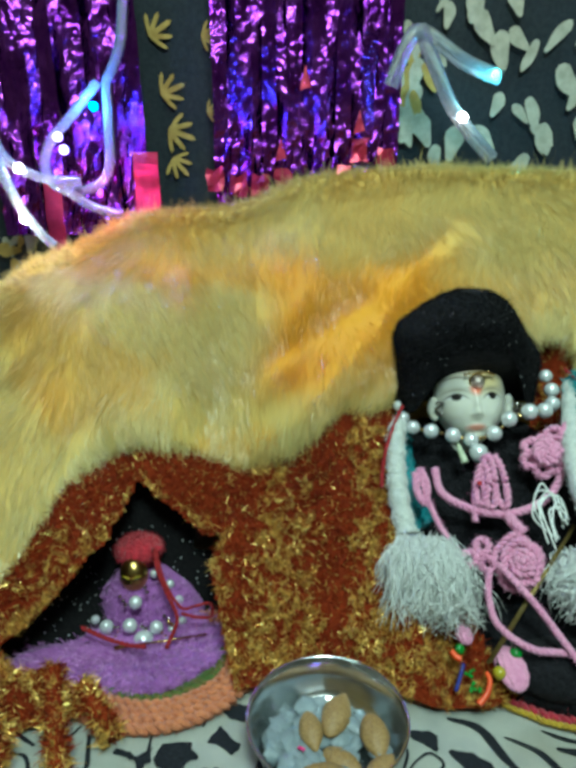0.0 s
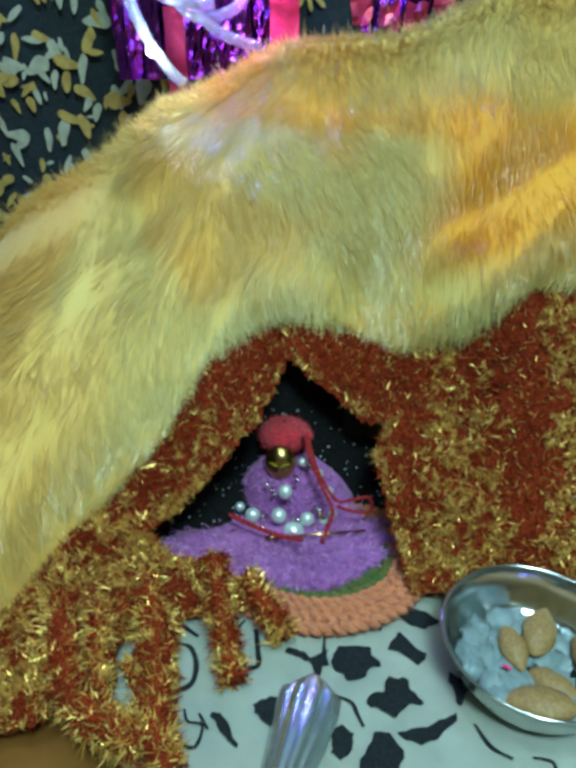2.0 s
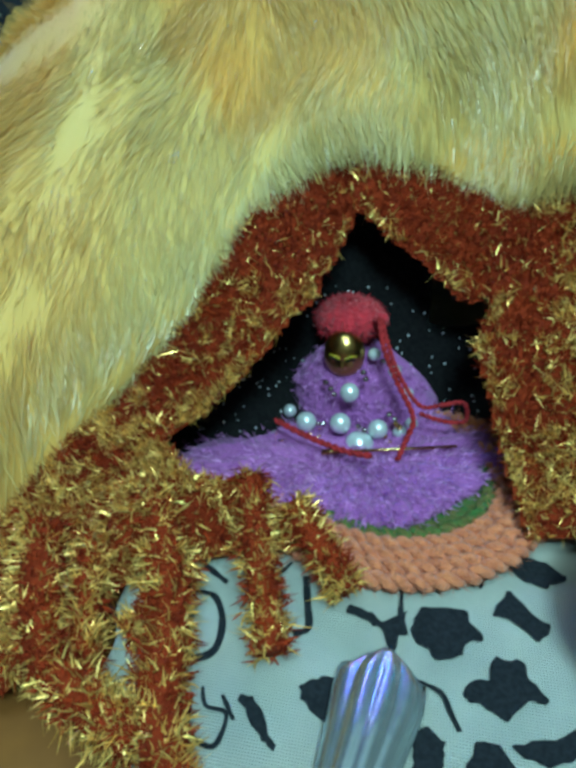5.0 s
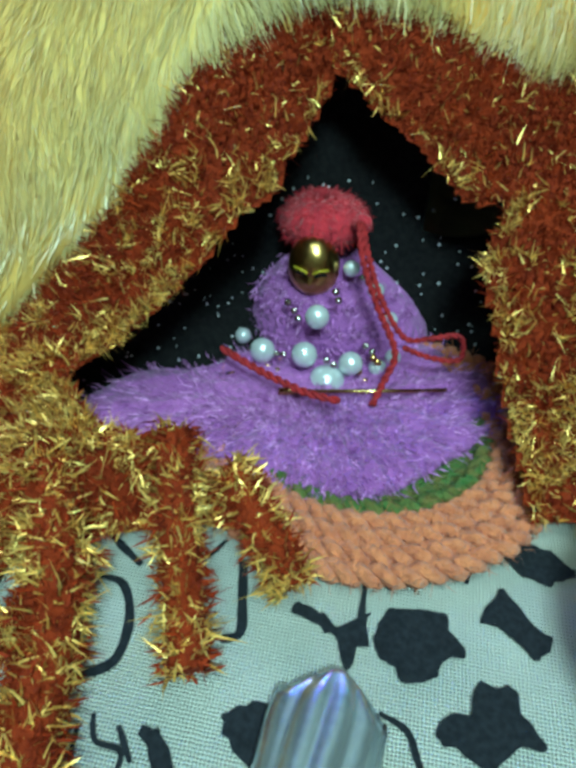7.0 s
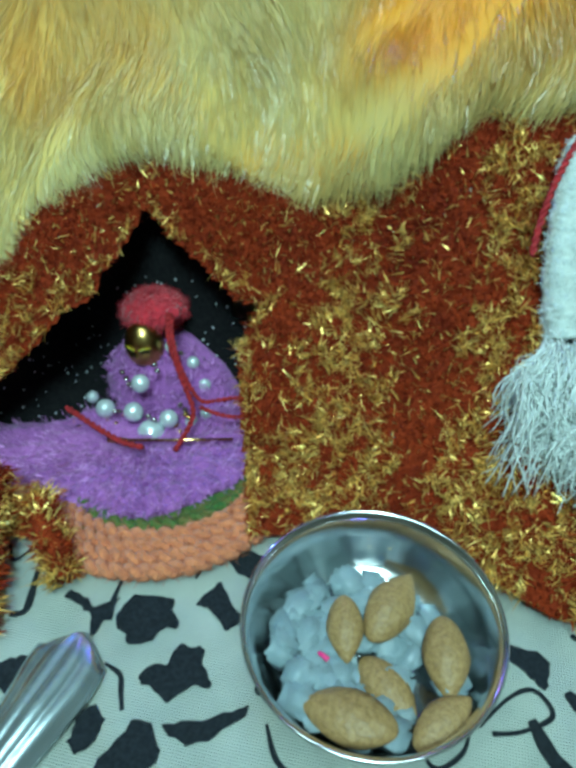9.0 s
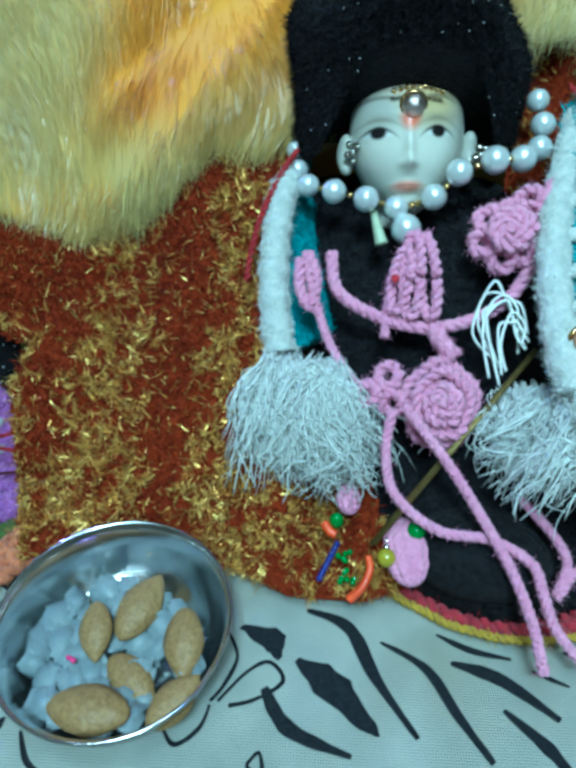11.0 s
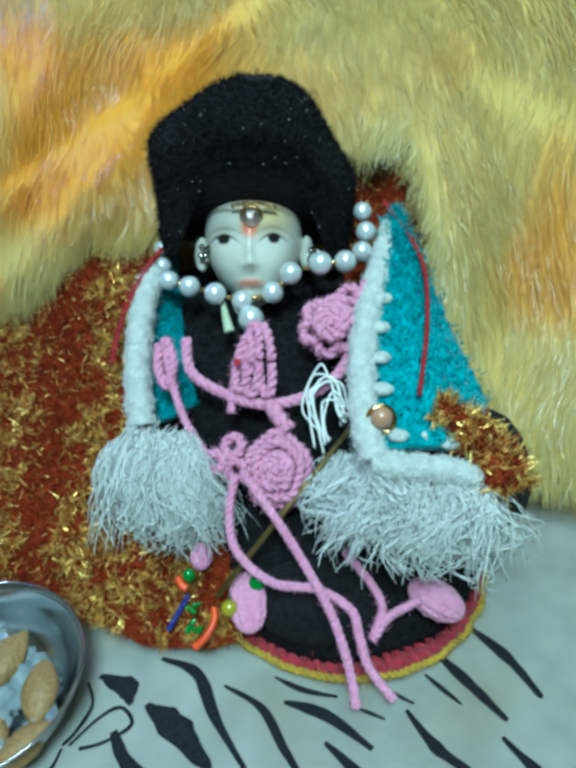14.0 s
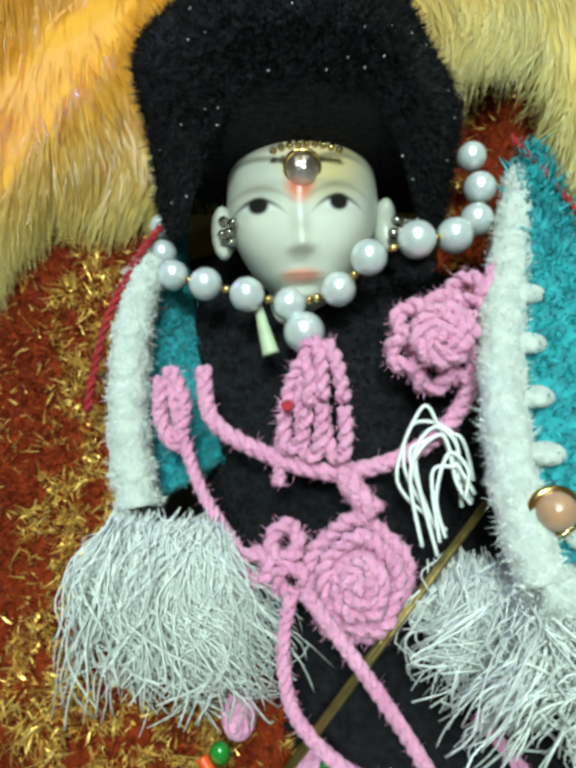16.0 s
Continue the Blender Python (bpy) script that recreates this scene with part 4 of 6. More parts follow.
cap = []
for th in np.linspace(-1.0, 1.5, 16):
    aa = np.linspace(0, 2 * math.pi, 44, endpoint=False)
    kn = 1 + 0.035 * np.sin(aa * 15) + 0.02 * math.sin(th * 16)
    cap.append(np.stack([-0.0800 + 0.0125 * math.cos(th) * np.cos(aa) * kn, 0.2925 + 0.0115 * math.cos(th) * np.sin(aa) * kn, 0.0222 + 0.0068 * math.sin(th) + 0 * aa], 1))
redcap = thing("doll_hat", (-0.0775, 0.29, 0.022), "small round red knitted wool hat on the brass figurine", "doll hat")
cap_knit = part("knit", loft(cap), M_REDW, redcap)
n = 2200
cc = np.array(cap).reshape(-1, 3)
root = cc[rng.integers(0, len(cc), n)]
outw = root - np.array([-0.0800, 0.2925, 0.0238])
hair("wool_fuzz", root, outw / np.linalg.norm(outw, axis=1)[:, None] * 0.0011 + rng.normal(0, 0.0007, (n, 3)), 0.00014, M_REDW, cap_knit)
part("knot", ball((-0.0685, 0.284, 0.0275), (0.0028, 0.0025, 0.0026)), M_REDW, redcap)


def bead_string(name, beads, label, base):
    """A necklace: beads of (place, radius, material)."""
    ob = thing(name, base, label, "necklace")
    for c, r, m in beads:
        part("bead" if m is not M_PEARL else "pearl", ball(c, r, 18, 12) if r > 0.002 else ball(c, r, 10, 7), m, ob)
    return ob


S = []
for x, y, z, r in ((-0.0725, 0.2575, -0.0085, 0.0054), (-0.0920, 0.2625, -0.0040, 0.0037), (-0.0795, 0.2605, -0.0015, 0.0037), (-0.0665, 0.2615, -0.0035, 0.0035), (-0.0590, 0.2645, -0.0065, 0.0026), (-0.0550, 0.2695, -0.0065, 0.0025), (-0.0700, 0.2810, 0.0145, 0.0024), (-0.0625, 0.2815, 0.0075, 0.0025), (-0.0575, 0.2775, 0.0005, 0.0026), (-0.0985, 0.2660, -0.0025, 0.0024), (-0.0770, 0.2655, 0.0085, 0.0034)):
    S.append(((x, y, z), r, M_PEARL))
for x, y, z in ((-0.0840, 0.2685, 0.0070), (-0.0825, 0.2668, 0.0060), (-0.0730, 0.2715, 0.0130), (-0.0720, 0.2705, 0.0110), (-0.0670, 0.2820, 0.0110), (-0.0595, 0.2800, 0.0025), (-0.0855, 0.2610, -0.0030), (-0.0875, 0.2612, -0.0034), (-0.0730, 0.2590, -0.0010), (-0.0710, 0.2588, -0.0022), (-0.0630, 0.2655, 0.0003), (-0.0610, 0.2648, -0.0010), (-0.0960, 0.2640, -0.0060), (-0.0860, 0.2700, 0.0085)):
    S.append(((x, y, z), 0.0011, M_SILVER))
for x, y, z in ((-0.0885, 0.2588, -0.0078), (-0.0900, 0.2592, -0.0070), (-0.0870, 0.2588, -0.0075), (-0.0640, 0.2608, -0.0055), (-0.0620, 0.2590, -0.0070), (-0.0605, 0.2635, -0.0020), (-0.0590, 0.2630, -0.0030)):
    S.append(((x, y, z), 0.0011, M_GOLDBEAD))
bead_string("pearl_garland", S, "white pearls with small silver and gold beads across the purple dress", (-0.075, 0.262, -0.01))

flute = thing("gold_flute", (-0.064, 0.252, -0.008), "thin gold toy flute lying on the purple skirt", "toy flute")
part("rod", tube(np.array([(-0.083, 0.2470, -0.0030), (-0.060, 0.2505, -0.0020), (-0.040, 0.2545, -0.0015)]), 0.00055, 8), M_GOLDBEAD, flute)
part("mouth_end", tube(np.array([(-0.084, 0.2468, -0.0031), (-0.081, 0.2473, -0.0029), (-0.077, 0.2479, -0.0027)]), np.array([0.0010, 0.0011, 0.0007]), 8), M_GOLDBEAD, flute)

thread = thing("red_thread", (-0.058, 0.262, 0.0), "dark red wool thread tied over the purple dress", "thread")
part("strand", rope(spline([(-0.068, 0.282, 0.029), (-0.0650, 0.273, 0.024), (-0.060, 0.266, 0.016), (-0.053, 0.261, 0.009), (-0.046, 0.2605, 0.0105), (-0.039, 0.2625, 0.0105), (-0.038, 0.2600, 0.0050), (-0.045, 0.2595, 0.0045), (-0.053, 0.2600, 0.0065)], 10), 0.0008, 2, 5, 5), M_REDCORD, thread)
part("strand", rope(spline([(-0.069, 0.281, 0.030), (-0.0665, 0.273, 0.023), (-0.061, 0.266, 0.014), (-0.055, 0.2585, 0.006), (-0.0565, 0.254, 0.0), (-0.059, 0.247, -0.0035)], 10), 0.0010, 2, 5, 5), M_REDCORD, thread)
part("strand", rope(spline([(-0.101, 0.253, 0.004), (-0.094, 0.2505, 0.0025), (-0.086, 0.247, 0.002), (-0.075, 0.242, 0.003), (-0.067, 0.241, 0.003)], 10), 0.0011, 2, 5, 5), M_REDCORD, thread)

# ---- bowl of almonds and sugar ----
BC = np.array((0.0152, 0.187, 0.0009))
bowl = thing("steel_bowl", tuple(BC), "small polished stainless steel bowl on the patterned cloth", "bowl")
prof = [(0.0205, 0.0), (0.0235, 0.0012), (0.0265, 0.0050), (0.0288, 0.0105), (0.0300, 0.0158), (0.0310, 0.0172), (0.0314, 0.0180), (0.0310, 0.0186), (0.0303, 0.0180), (0.0292, 0.0160), (0.0280, 0.0106), (0.0257, 0.0056), (0.0225, 0.0022), (0.0180, 0.0012), (0.0020, 0.0012)]
part("body", lathe(prof, BC, 96), M_STEEL, bowl)


def almond_mesh():
    v, f = ball((0, 0, 0), (0.0115, 0.0062, 0.0040), 22, 18)
    v = v[:, [0, 1, 2]]
    # turn the poles to the long axis and draw one end to a point
    v = np.stack([v[:, 2] / 0.0040 * 0.0115, v[:, 1], v[:, 0] / 0.0115 * 0.0040], 1)
    t = v[:, 0] / 0.0115
    shrink = np.where(t > 0, 1 - 0.55 * t ** 2, 1 - 0.12 * t ** 2)
    v[:, 1] *= shrink
    v[:, 2] *= shrink
    ang = np.arctan2(v[:, 2], v[:, 1])
    groove = 1 + 0.075 * np.sin(ang * 13 + np.sin(t * 4)) * (1 - t ** 2)
    v[:, 1] *= groove
    v[:, 2] *= groove
    return v, f


almond = None
for x, y, z, rz, ry, s in ((0.0090, 0.1875, 0.0105, -78, 10, 0.72), (0.0195, 0.1955, 0.0105, 66, -8, 0.90), (0.0335, 0.1850, 0.0110, -82, 6, 0.86), (0.0125, 0.1668, 0.0115, 172, 6, 1.0), (0.0208, 0.1765, 0.0070, -40, 0, 0.80), (0.0335, 0.1700, 0.0105, 48, -10, 0.74)):
    m = pose(x, y, z, 8, ry, rz) @ Matrix.Diagonal((s, s, s, 1))
    if almond is None:
        almond = solo("almond", almond_mesh(), M_ALMOND, "brown wrinkled almond lying on sugar crystals in the bowl", "almond", base=(0, 0, 0), group="almonds in the bowl")
        almond.matrix_basis = m
        first = almond
    else:
        q = copy_thing(first, Matrix())
        q.matrix_basis = m


def crystal(seed):
    r = random.Random(seed)
    bm = bmesh.new()
    bmesh.ops.create_cube(bm, size=1.0)
    bmesh.ops.bevel(bm, geom=bm.edges[:], offset=0.2, segments=2, affect="EDGES")
    for v in bm.verts:
        v.co += Vector((r.uniform(-0.12, 0.12), r.uniform(-0.12, 0.12), r.uniform(-0.12, 0.12)))
    v, f = np.array([tuple(q.co) for q in bm.verts]), [tuple(q.index for q in p.verts) for p in bm.faces]
    bm.free()
    return v, f


shapes = []
for k in range(5):
    bm_v, bm_f = crystal(k)
    me = bpy.data.meshes.new("sugar_crystal")
    me.from_pydata(bm_v.tolist(), [], bm_f)
    me.materials.append(M_SUGAR)
    me.polygons.foreach_set("use_smooth", np.ones(len(me.polygons), bool))
    shapes.append(me)
r = random.Random(5)
for k in range(125):
    a, rr = r.uniform(0, 2 * math.pi), 0.0215 * math.sqrt(r.random())
    if k > 108:
        a, rr = r.uniform(0.9, 2.3), r.uniform(0.010, 0.0175)
    if k < 30:
        a, rr = r.uniform(2.6, 4.4), r.uniform(0.008, 0.0220)
    if 0.9 < a < 2.3 and rr > 0.012:
        rr *= 0.92
    lift = 0.0042 + 0.0035 * (rr / 0.0220) ** 2 + r.uniform(0, 0.0022)
    ob = new("sugar_crystal", shapes[k % 5])
    e = r.uniform(0.0046, 0.0078)
    ob.matrix_basis = pose(BC[0] + rr * math.cos(a), BC[1] - 0.002 + rr * math.sin(a), lift, r.uniform(-25, 25), r.uniform(-25, 25), r.uniform(0, 180)) @ Matrix.Diagonal((e * r.uniform(0.9, 1.4), e, e * 0.62, 1))
    tagged(ob, "translucent white rock sugar lump in the steel bowl", "sugar lump", "sugar lumps in the bowl")
solo("wrapper_scrap", tube(spline([(0.0038, 0.1796, 0.0114), (0.0050, 0.1790, 0.0118), (0.0062, 0.1784, 0.0114)], 4), np.linspace(0.0005, 0.0007, 9), 6), M_MAGENTA, "tiny magenta scrap between the sugar lumps", "scrap")

# ---- spoon ----
axis = spline([(-0.0575, 0.1755, 0), (-0.0600, 0.1600, 0), (-0.0650, 0.1380, 0), (-0.0705, 0.1150, 0), (-0.0760, 0.0900, 0), (-0.0790, 0.0760, 0)], 9)
across = np.linspace(-1, 1, 33)
t, s, u = frames_along(axis)
grid = []
for k, c in enumerate(axis):
    far = (0.1755 - c[1])
    half = np.interp(far, [0, 0.0015, 0.006, 0.012, 0.030, 0.060, 0.10], [0.0040, 0.0074, 0.0102, 0.0104, 0.0078, 0.0044, 0.0026])
    d = np.array([-t[k][1], t[k][0], 0])
    flute_h = 0.0007 * np.abs(np.sin(across * math.pi * 2.0 + 0.4)) * np.interp(far, [0, 0.004, 0.05, 0.08], [0.3, 1, 0.6, 0])
    z = 0.0026 + 0.0040 * (1 - across ** 2) * np.interp(far, [0, 0.02, 0.1], [0.55, 1.0, 0.7]) + flute_h
    row = c[None] + across[:, None] * half * d[None]
    row[:, 2] = z
    row[:, 1] -= 0.0022 * (np.abs(across) ** 2) * (far < 0.004)
    grid.append(row)
spoon = thing("steel_spoon", (-0.068, 0.125, 0.0), "shiny steel spoon with a fluted handle end lying on the cloth", "spoon")
part("handle", sheet(np.array(grid), thick=0.0011), M_ALUM, spoon)
bt, bs = np.meshgrid(np.linspace(0, 2 * math.pi, 36, endpoint=False), np.linspace(0.06, 1, 10))
ring_list = [np.stack([-0.0815 + 0.009 * q * np.cos(bt[0]), 0.062 + 0.016 * q * np.sin(bt[0]), 0.0012 + 0.0042 * q * q + 0 * bt[0]], 1) for q in bs[:, 0]]
part("scoop", loft(ring_list + [q + np.array([0, 0, 0.0008]) for q in ring_list[::-1]]), M_ALUM, spoon)

# ---- large figurine ----
def view_shift(p):
    """Shifts the body back to fit the camera's view, above its feet, most at its west shoulder."""
    p = np.asarray(p, float)
    s = np.interp(p[..., 0], [0.055, 0.085, 0.100, 0.122, 0.140], [0.085, 0.080, 0.050, 0.045, 0.012]) * smooth01((p[..., 2] - 0.010) / 0.03)
    # Scaled about the camera's eye, so the view from there stays the same.
    return p + s[..., None] * (p - np.array([0.100, 0.105, 0.186]))


def on_body(x, z, lift=0.0):
    """A place on the large figurine's leaning front, lifted off it and fitted to the view."""
    return tuple(view_shift((x, 0.195 + 0.9 * z - 0.743 * lift, z + 0.669 * lift)).tolist())


crochet_mat("crimson_mat", (0.128, 0.2465), 0.0535, 0.0515, 0.0, [(-0.0006, M_YELLOWW, 0.0014), (0.0022, M_CRIMSON, 0.0025), (0.0060, M_CRIMSON, 0.0025), (0.0098, M_CRIMSON, 0.0025), (0.0140, M_YELLOWW, 0.0027), (0.018, M_YELLOWW, 0.0027)], "round crimson crocheted wool mat edged with yellow")

gown = thing("black_gown", (0.118, 0.24, 0.003), "black knitted wool gown on the seated marble figurine", "doll dress")
secs = []
aa = np.linspace(0, 2 * math.pi, 64, endpoint=False)
for z, w, d, cx in ((0.0045, 0.048, 0.036, 0.126), (0.010, 0.054, 0.040, 0.128), (0.020, 0.056, 0.042, 0.128), (0.032, 0.052, 0.040, 0.124), (0.048, 0.046, 0.036, 0.115), (0.064, 0.040, 0.033, 0.106), (0.078, 0.038, 0.030, 0.101), (0.085, 0.036, 0.024, 0.098), (0.0885, 0.032, 0.016, 0.096), (0.090, 0.014, 0.008, 0.094)):
    yf = 0.198 + 0.9 * z
    if z < 0.02:
        yf -= 0.002
    if z > 0.08:
        yf += (z - 0.08) * 1.2
    lump = 1 + 0.03 * np.sin(aa * 3 + z * 60) + 0.015 * np.sin(aa * 7 + 1)
    secs.append(view_shift(np.stack([cx + w * np.cos(aa) * lump, yf + d + d * np.sin(aa) * lump, z + 0 * aa], 1)))
gown_knit = part("knit", loft(secs), M_BLACKKNIT, gown)
sa = np.array(secs)
n = 9000
i, j = rng.integers(0, len(secs) - 1, n), rng.integers(32, 63, n)
mixv, mixu = rng.random((n, 1)), rng.random((n, 1))
root = (sa[i, j] * mixv + sa[i + 1, j] * (1 - mixv)) * mixu + (sa[i, j + 1] * mixv + sa[i + 1, j + 1] * (1 - mixv)) * (1 - mixu)
hair("wool_fuzz", root, rng.normal(0, 0.0012, (n, 3)) + np.array([0, -0.0012, 0.0009]), 0.00018, M_BLACKHAIR, gown_knit)
knee = []
for th in np.linspace(-1.45, 1.45, 12):
    knee.append(np.stack([0.117 + 0.022 * math.cos(th) * np.cos(aa), 0.2165 + 0.016 * math.cos(th) * np.sin(aa), 0.0135 + 0.0115 * math.sin(th) + 0 * aa], 1))
part("lap_fold", loft(knee), M_BLACKKNIT, gown)
side = []
for th in np.linspace(-1.45, 1.45, 14):
    side.append(np.stack([0.171 + 0.028 * math.cos(th) * np.cos(aa), 0.263 + 0.030 * math.cos(th) * np.sin(aa), 0.030 + 0.027 * math.sin(th) + 0.001 * np.sin(aa * 5)], 1))
part("side_fold", loft(side), M_BLACKKNIT, gown)


def face_material():
    """Pale marble with painted eyes, lips, brow lines and forehead mark, laid by place on the head."""
    m, n, l, p = nodes_of("painted_marble")
    tc = n.new("ShaderNodeTexCoord")
    sep = n.new("ShaderNodeSeparateXYZ")
    l.new(tc.outputs["Object"], sep.inputs[0])

    def math_node(op, a, b=None):
        q = n.new("ShaderNodeMath")
        q.operation = op
        for k, v in enumerate((a, b)):
            if v is None:
                continue
            if isinstance(v, (int, float)):
                q.inputs[k].default_value = v
            else:
                l.new(v, q.inputs[k])
        return q.outputs[0]

    def spot(cx, cz, rx, rz, soft=0.25, bow=0.0):
        """1 inside an upright ellipse on the face, 0 outside; bow lifts its middle."""
        dx = math_node("DIVIDE", math_node("SUBTRACT", sep.outputs["X"], cx), rx)
        zz = sep.outputs["Z"]
        if bow:
            zz = math_node("ADD", zz, math_node("MULTIPLY", math_node("MULTIPLY", dx, dx), bow))
        dz = math_node("DIVIDE", math_node("SUBTRACT", zz, cz), rz)
        d = math_node("SQRT", math_node("ADD", math_node("MULTIPLY", dx, dx), math_node("MULTIPLY", dz, dz)))
        r = setv(n.new("ShaderNodeMapRange"), From_Min=1 + soft, From_Max=1 - soft)
        l.new(d, r.inputs["Value"])
        return math_node("MULTIPLY", r.outputs["Result"], math_node("LESS_THAN", sep.outputs["Y"], 0.0))

    nz = setv(n.new("ShaderNodeTexNoise"), Scale=140.0, Detail=4.0)
    l.new(tc.outputs["Object"], nz.inputs["Vector"])
    mix = n.new("ShaderNodeMix")
    mix.data_type = "RGBA"
    mix.inputs["A"].default_value, mix.inputs["B"].default_value = (0.66, 0.66, 0.58, 1), (0.56, 0.57, 0.50, 1)
    l.new(nz.outputs["Fac"], mix.inputs["Factor"])
    col = mix.outputs["Result"]

    def layer(mask, colour, amount=1.0):
        nonlocal col
        q = n.new("ShaderNodeMix")
        q.data_type = "RGBA"
        l.new(math_node("MULTIPLY", mask, amount), q.inputs["Factor"])
        l.new(col, q.inputs["A"])
        q.inputs["B"].default_value = (*colour, 1)
        col = q.outputs["Result"]

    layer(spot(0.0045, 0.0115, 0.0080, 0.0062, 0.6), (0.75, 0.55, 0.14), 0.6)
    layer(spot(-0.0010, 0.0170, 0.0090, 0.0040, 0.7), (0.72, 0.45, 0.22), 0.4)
    layer(spot(-0.0022, 0.0070, 0.0026, 0.0030, 0.5), (0.78, 0.10, 0.02), 0.85)
    for s in (-1, 1):
        cx = -0.0026 + s * 0.0086
        layer(spot(cx, 0.0132, 0.0056, 0.0006, 0.6, 0.0012), (0.16, 0.14, 0.10), 0.75)
        layer(spot(cx, 0.0070, 0.0058, 0.0005, 0.8, 0.0018), (0.34, 0.30, 0.22), 0.6)
        layer(spot(cx, 0.0034, 0.0037, 0.0012, 0.3, 0.0006), (0.72, 0.74, 0.74))
        layer(spot(cx, 0.0046, 0.0045, 0.00055, 0.5, 0.0018), (0.03, 0.025, 0.02), 0.9)
        layer(spot(cx + 0.0002, 0.0034, 0.0021, 0.0017, 0.2), (0.012, 0.010, 0.010))
    layer(spot(-0.0024, -0.0118, 0.0041, 0.0016, 0.4), (0.66, 0.27, 0.19), 0.9)
    layer(spot(-0.0024, -0.0115, 0.0040, 0.00022, 0.6), (0.34, 0.12, 0.09), 0.7)
    l.new(col, p.inputs["Base Color"])
    setv(p, Roughness=0.32)
    p.inputs["Subsurface Weight"].default_value = 0.15
    p.inputs["Subsurface Radius"].default_value = (0.003, 0.003, 0.002)
    return m


HC = np.array((0.0928, 0.3040, 0.0998))
fa, fb = np.meshgrid(np.linspace(0, 2 * math.pi, 128, endpoint=False), np.linspace(0.03, math.pi - 0.03, 96))
hx0, hy0, hz0 = np.sin(fb) * np.sin(fa), -np.sin(fb) * np.cos(fa), np.cos(fb)
jaw = np.interp(hz0, [-1, -0.6, 0.1, 1], [0.55, 0.81, 1.0, 0.97])
full = np.where(hz0 > 0, np.minimum(1.5, np.sqrt((1 - hz0 ** 4) / np.maximum(1 - hz0 ** 2, 1e-6))), 1.0)
X, Y, Z = hx0 * 0.0180 * jaw * (1 + (full - 1) * 0.75), hy0 * 0.0180 * (1 + (full - 1) * 0.75), hz0 * np.where(hz0 > 0, 0.0265, 0.0205)
g = lambda cx, cz, sx, sz: np.exp(-((X - cx) / sx) ** 2 - ((Z - cz) / sz) ** 2) * (hy0 < 0)
FX = -0.0025
Y = Y - 0.0026 * g(FX, -0.0052, 0.0016, 0.0018) - 0.0018 * g(FX, -0.0005, 0.0013, 0.0048) - 0.0009 * g(FX, -0.0118, 0.0042, 0.0014)
Y = Y - 0.0009 * g(FX - 0.0020, -0.0057, 0.0010, 0.0010) - 0.0009 * g(FX + 0.0020, -0.0057, 0.0010, 0.0010)
Y = Y - 0.0014 * g(FX, -0.0170, 0.0048, 0.0024) - 0.0009 * g(FX - 0.0090, -0.0060, 0.0050, 0.0050) - 0.0009 * g(FX + 0.0090, -0.0060, 0.0050, 0.0050)
Y = Y + 0.0015 * (g(FX - 0.0086, 0.0036, 0.0044, 0.0028) + g(FX + 0.0086, 0.0036, 0.0044, 0.0028)) + 0.0008 * g(FX, -0.0142, 0.0040, 0.0010) + 0.0005 * g(FX, -0.0090, 0.0020, 0.0012)
Y = Y - 0.0008 * (g(FX - 0.0086, 0.0034, 0.0032, 0.0016) + g(FX + 0.0086, 0.0034, 0.0032, 0.0016)) - 0.0007 * (g(FX - 0.0086, 0.0085, 0.0060, 0.0014) + g(FX + 0.0086, 0.0085, 0.0060, 0.0014))
hv3 = np.stack([X, Y, Z], -1) + HC
pieces = [loft([hv3[k] for k in range(len(hv3) - 1, -1, -1)])]
for s in (-1, 1):
    ev, ef = ball((0, 0, 0), (0.0028, 0.0040, 0.0062), 18, 14)
    ev[:, 1] += 0.0012 * np.cos(ev[:, 2] * 500)
    pieces.append((ev + HC + np.array([s * 0.0190, -0.0005 - 0.003 * (s > 0), -0.001]), ef))
pieces.append(loft([np.stack([HC[0] + 0.0085 * np.cos(aa), HC[1] + 0.009 + 0.0085 * np.sin(aa), z + 0 * aa], 1) for z in (0.066, 0.080, 0.090)]))
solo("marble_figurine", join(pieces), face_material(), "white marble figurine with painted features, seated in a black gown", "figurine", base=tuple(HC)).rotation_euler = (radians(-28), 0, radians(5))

hatthing = thing("doll_hat", (0.095, 0.318, 0.10), "tall black fuzzy knitted wool hat on the marble figurine", "doll hat")
hat = []
for k, f in enumerate(np.linspace(0, 1, 22)):
    low = 0.0970 + 0.0375 * np.exp(-(np.arctan2(np.cos(aa), -np.sin(aa)) / 0.70) ** 4)
    top = 0.1560
    ang = f * math.pi / 2
    rad = math.cos(max(0.0, (f - 0.42) / 0.58) * math.pi / 2 * 0.975) ** 0.52
    cx = 0.0925 + 0.0025 * f - 0.0062 * math.exp(-((f - 0.72) / 0.22) ** 2)
    z = low + (top - low) * f ** 0.95
    z = z - 0.0055 * smooth01((cx - 0.01 - (cx + 0.0375 * rad * np.cos(aa))) / 0.02) * smooth01((f - 0.5) / 0.5) * (1 - f * 0.5)
    kn = 1 + 0.004 * np.sin(aa * 5 + k * 0.4)
    hat.append(np.stack([cx + 0.0360 * rad * np.cos(aa) * kn, 0.3190 + 0.0325 * rad * np.sin(aa) * kn, z], 1))
hat_knit = part("knit", loft(hat), M_BLACKKNIT, hatthing)
ha = np.array(hat)
n = 30000
i, j = rng.integers(0, len(hat) - 1, n), rng.integers(0, 64, n)
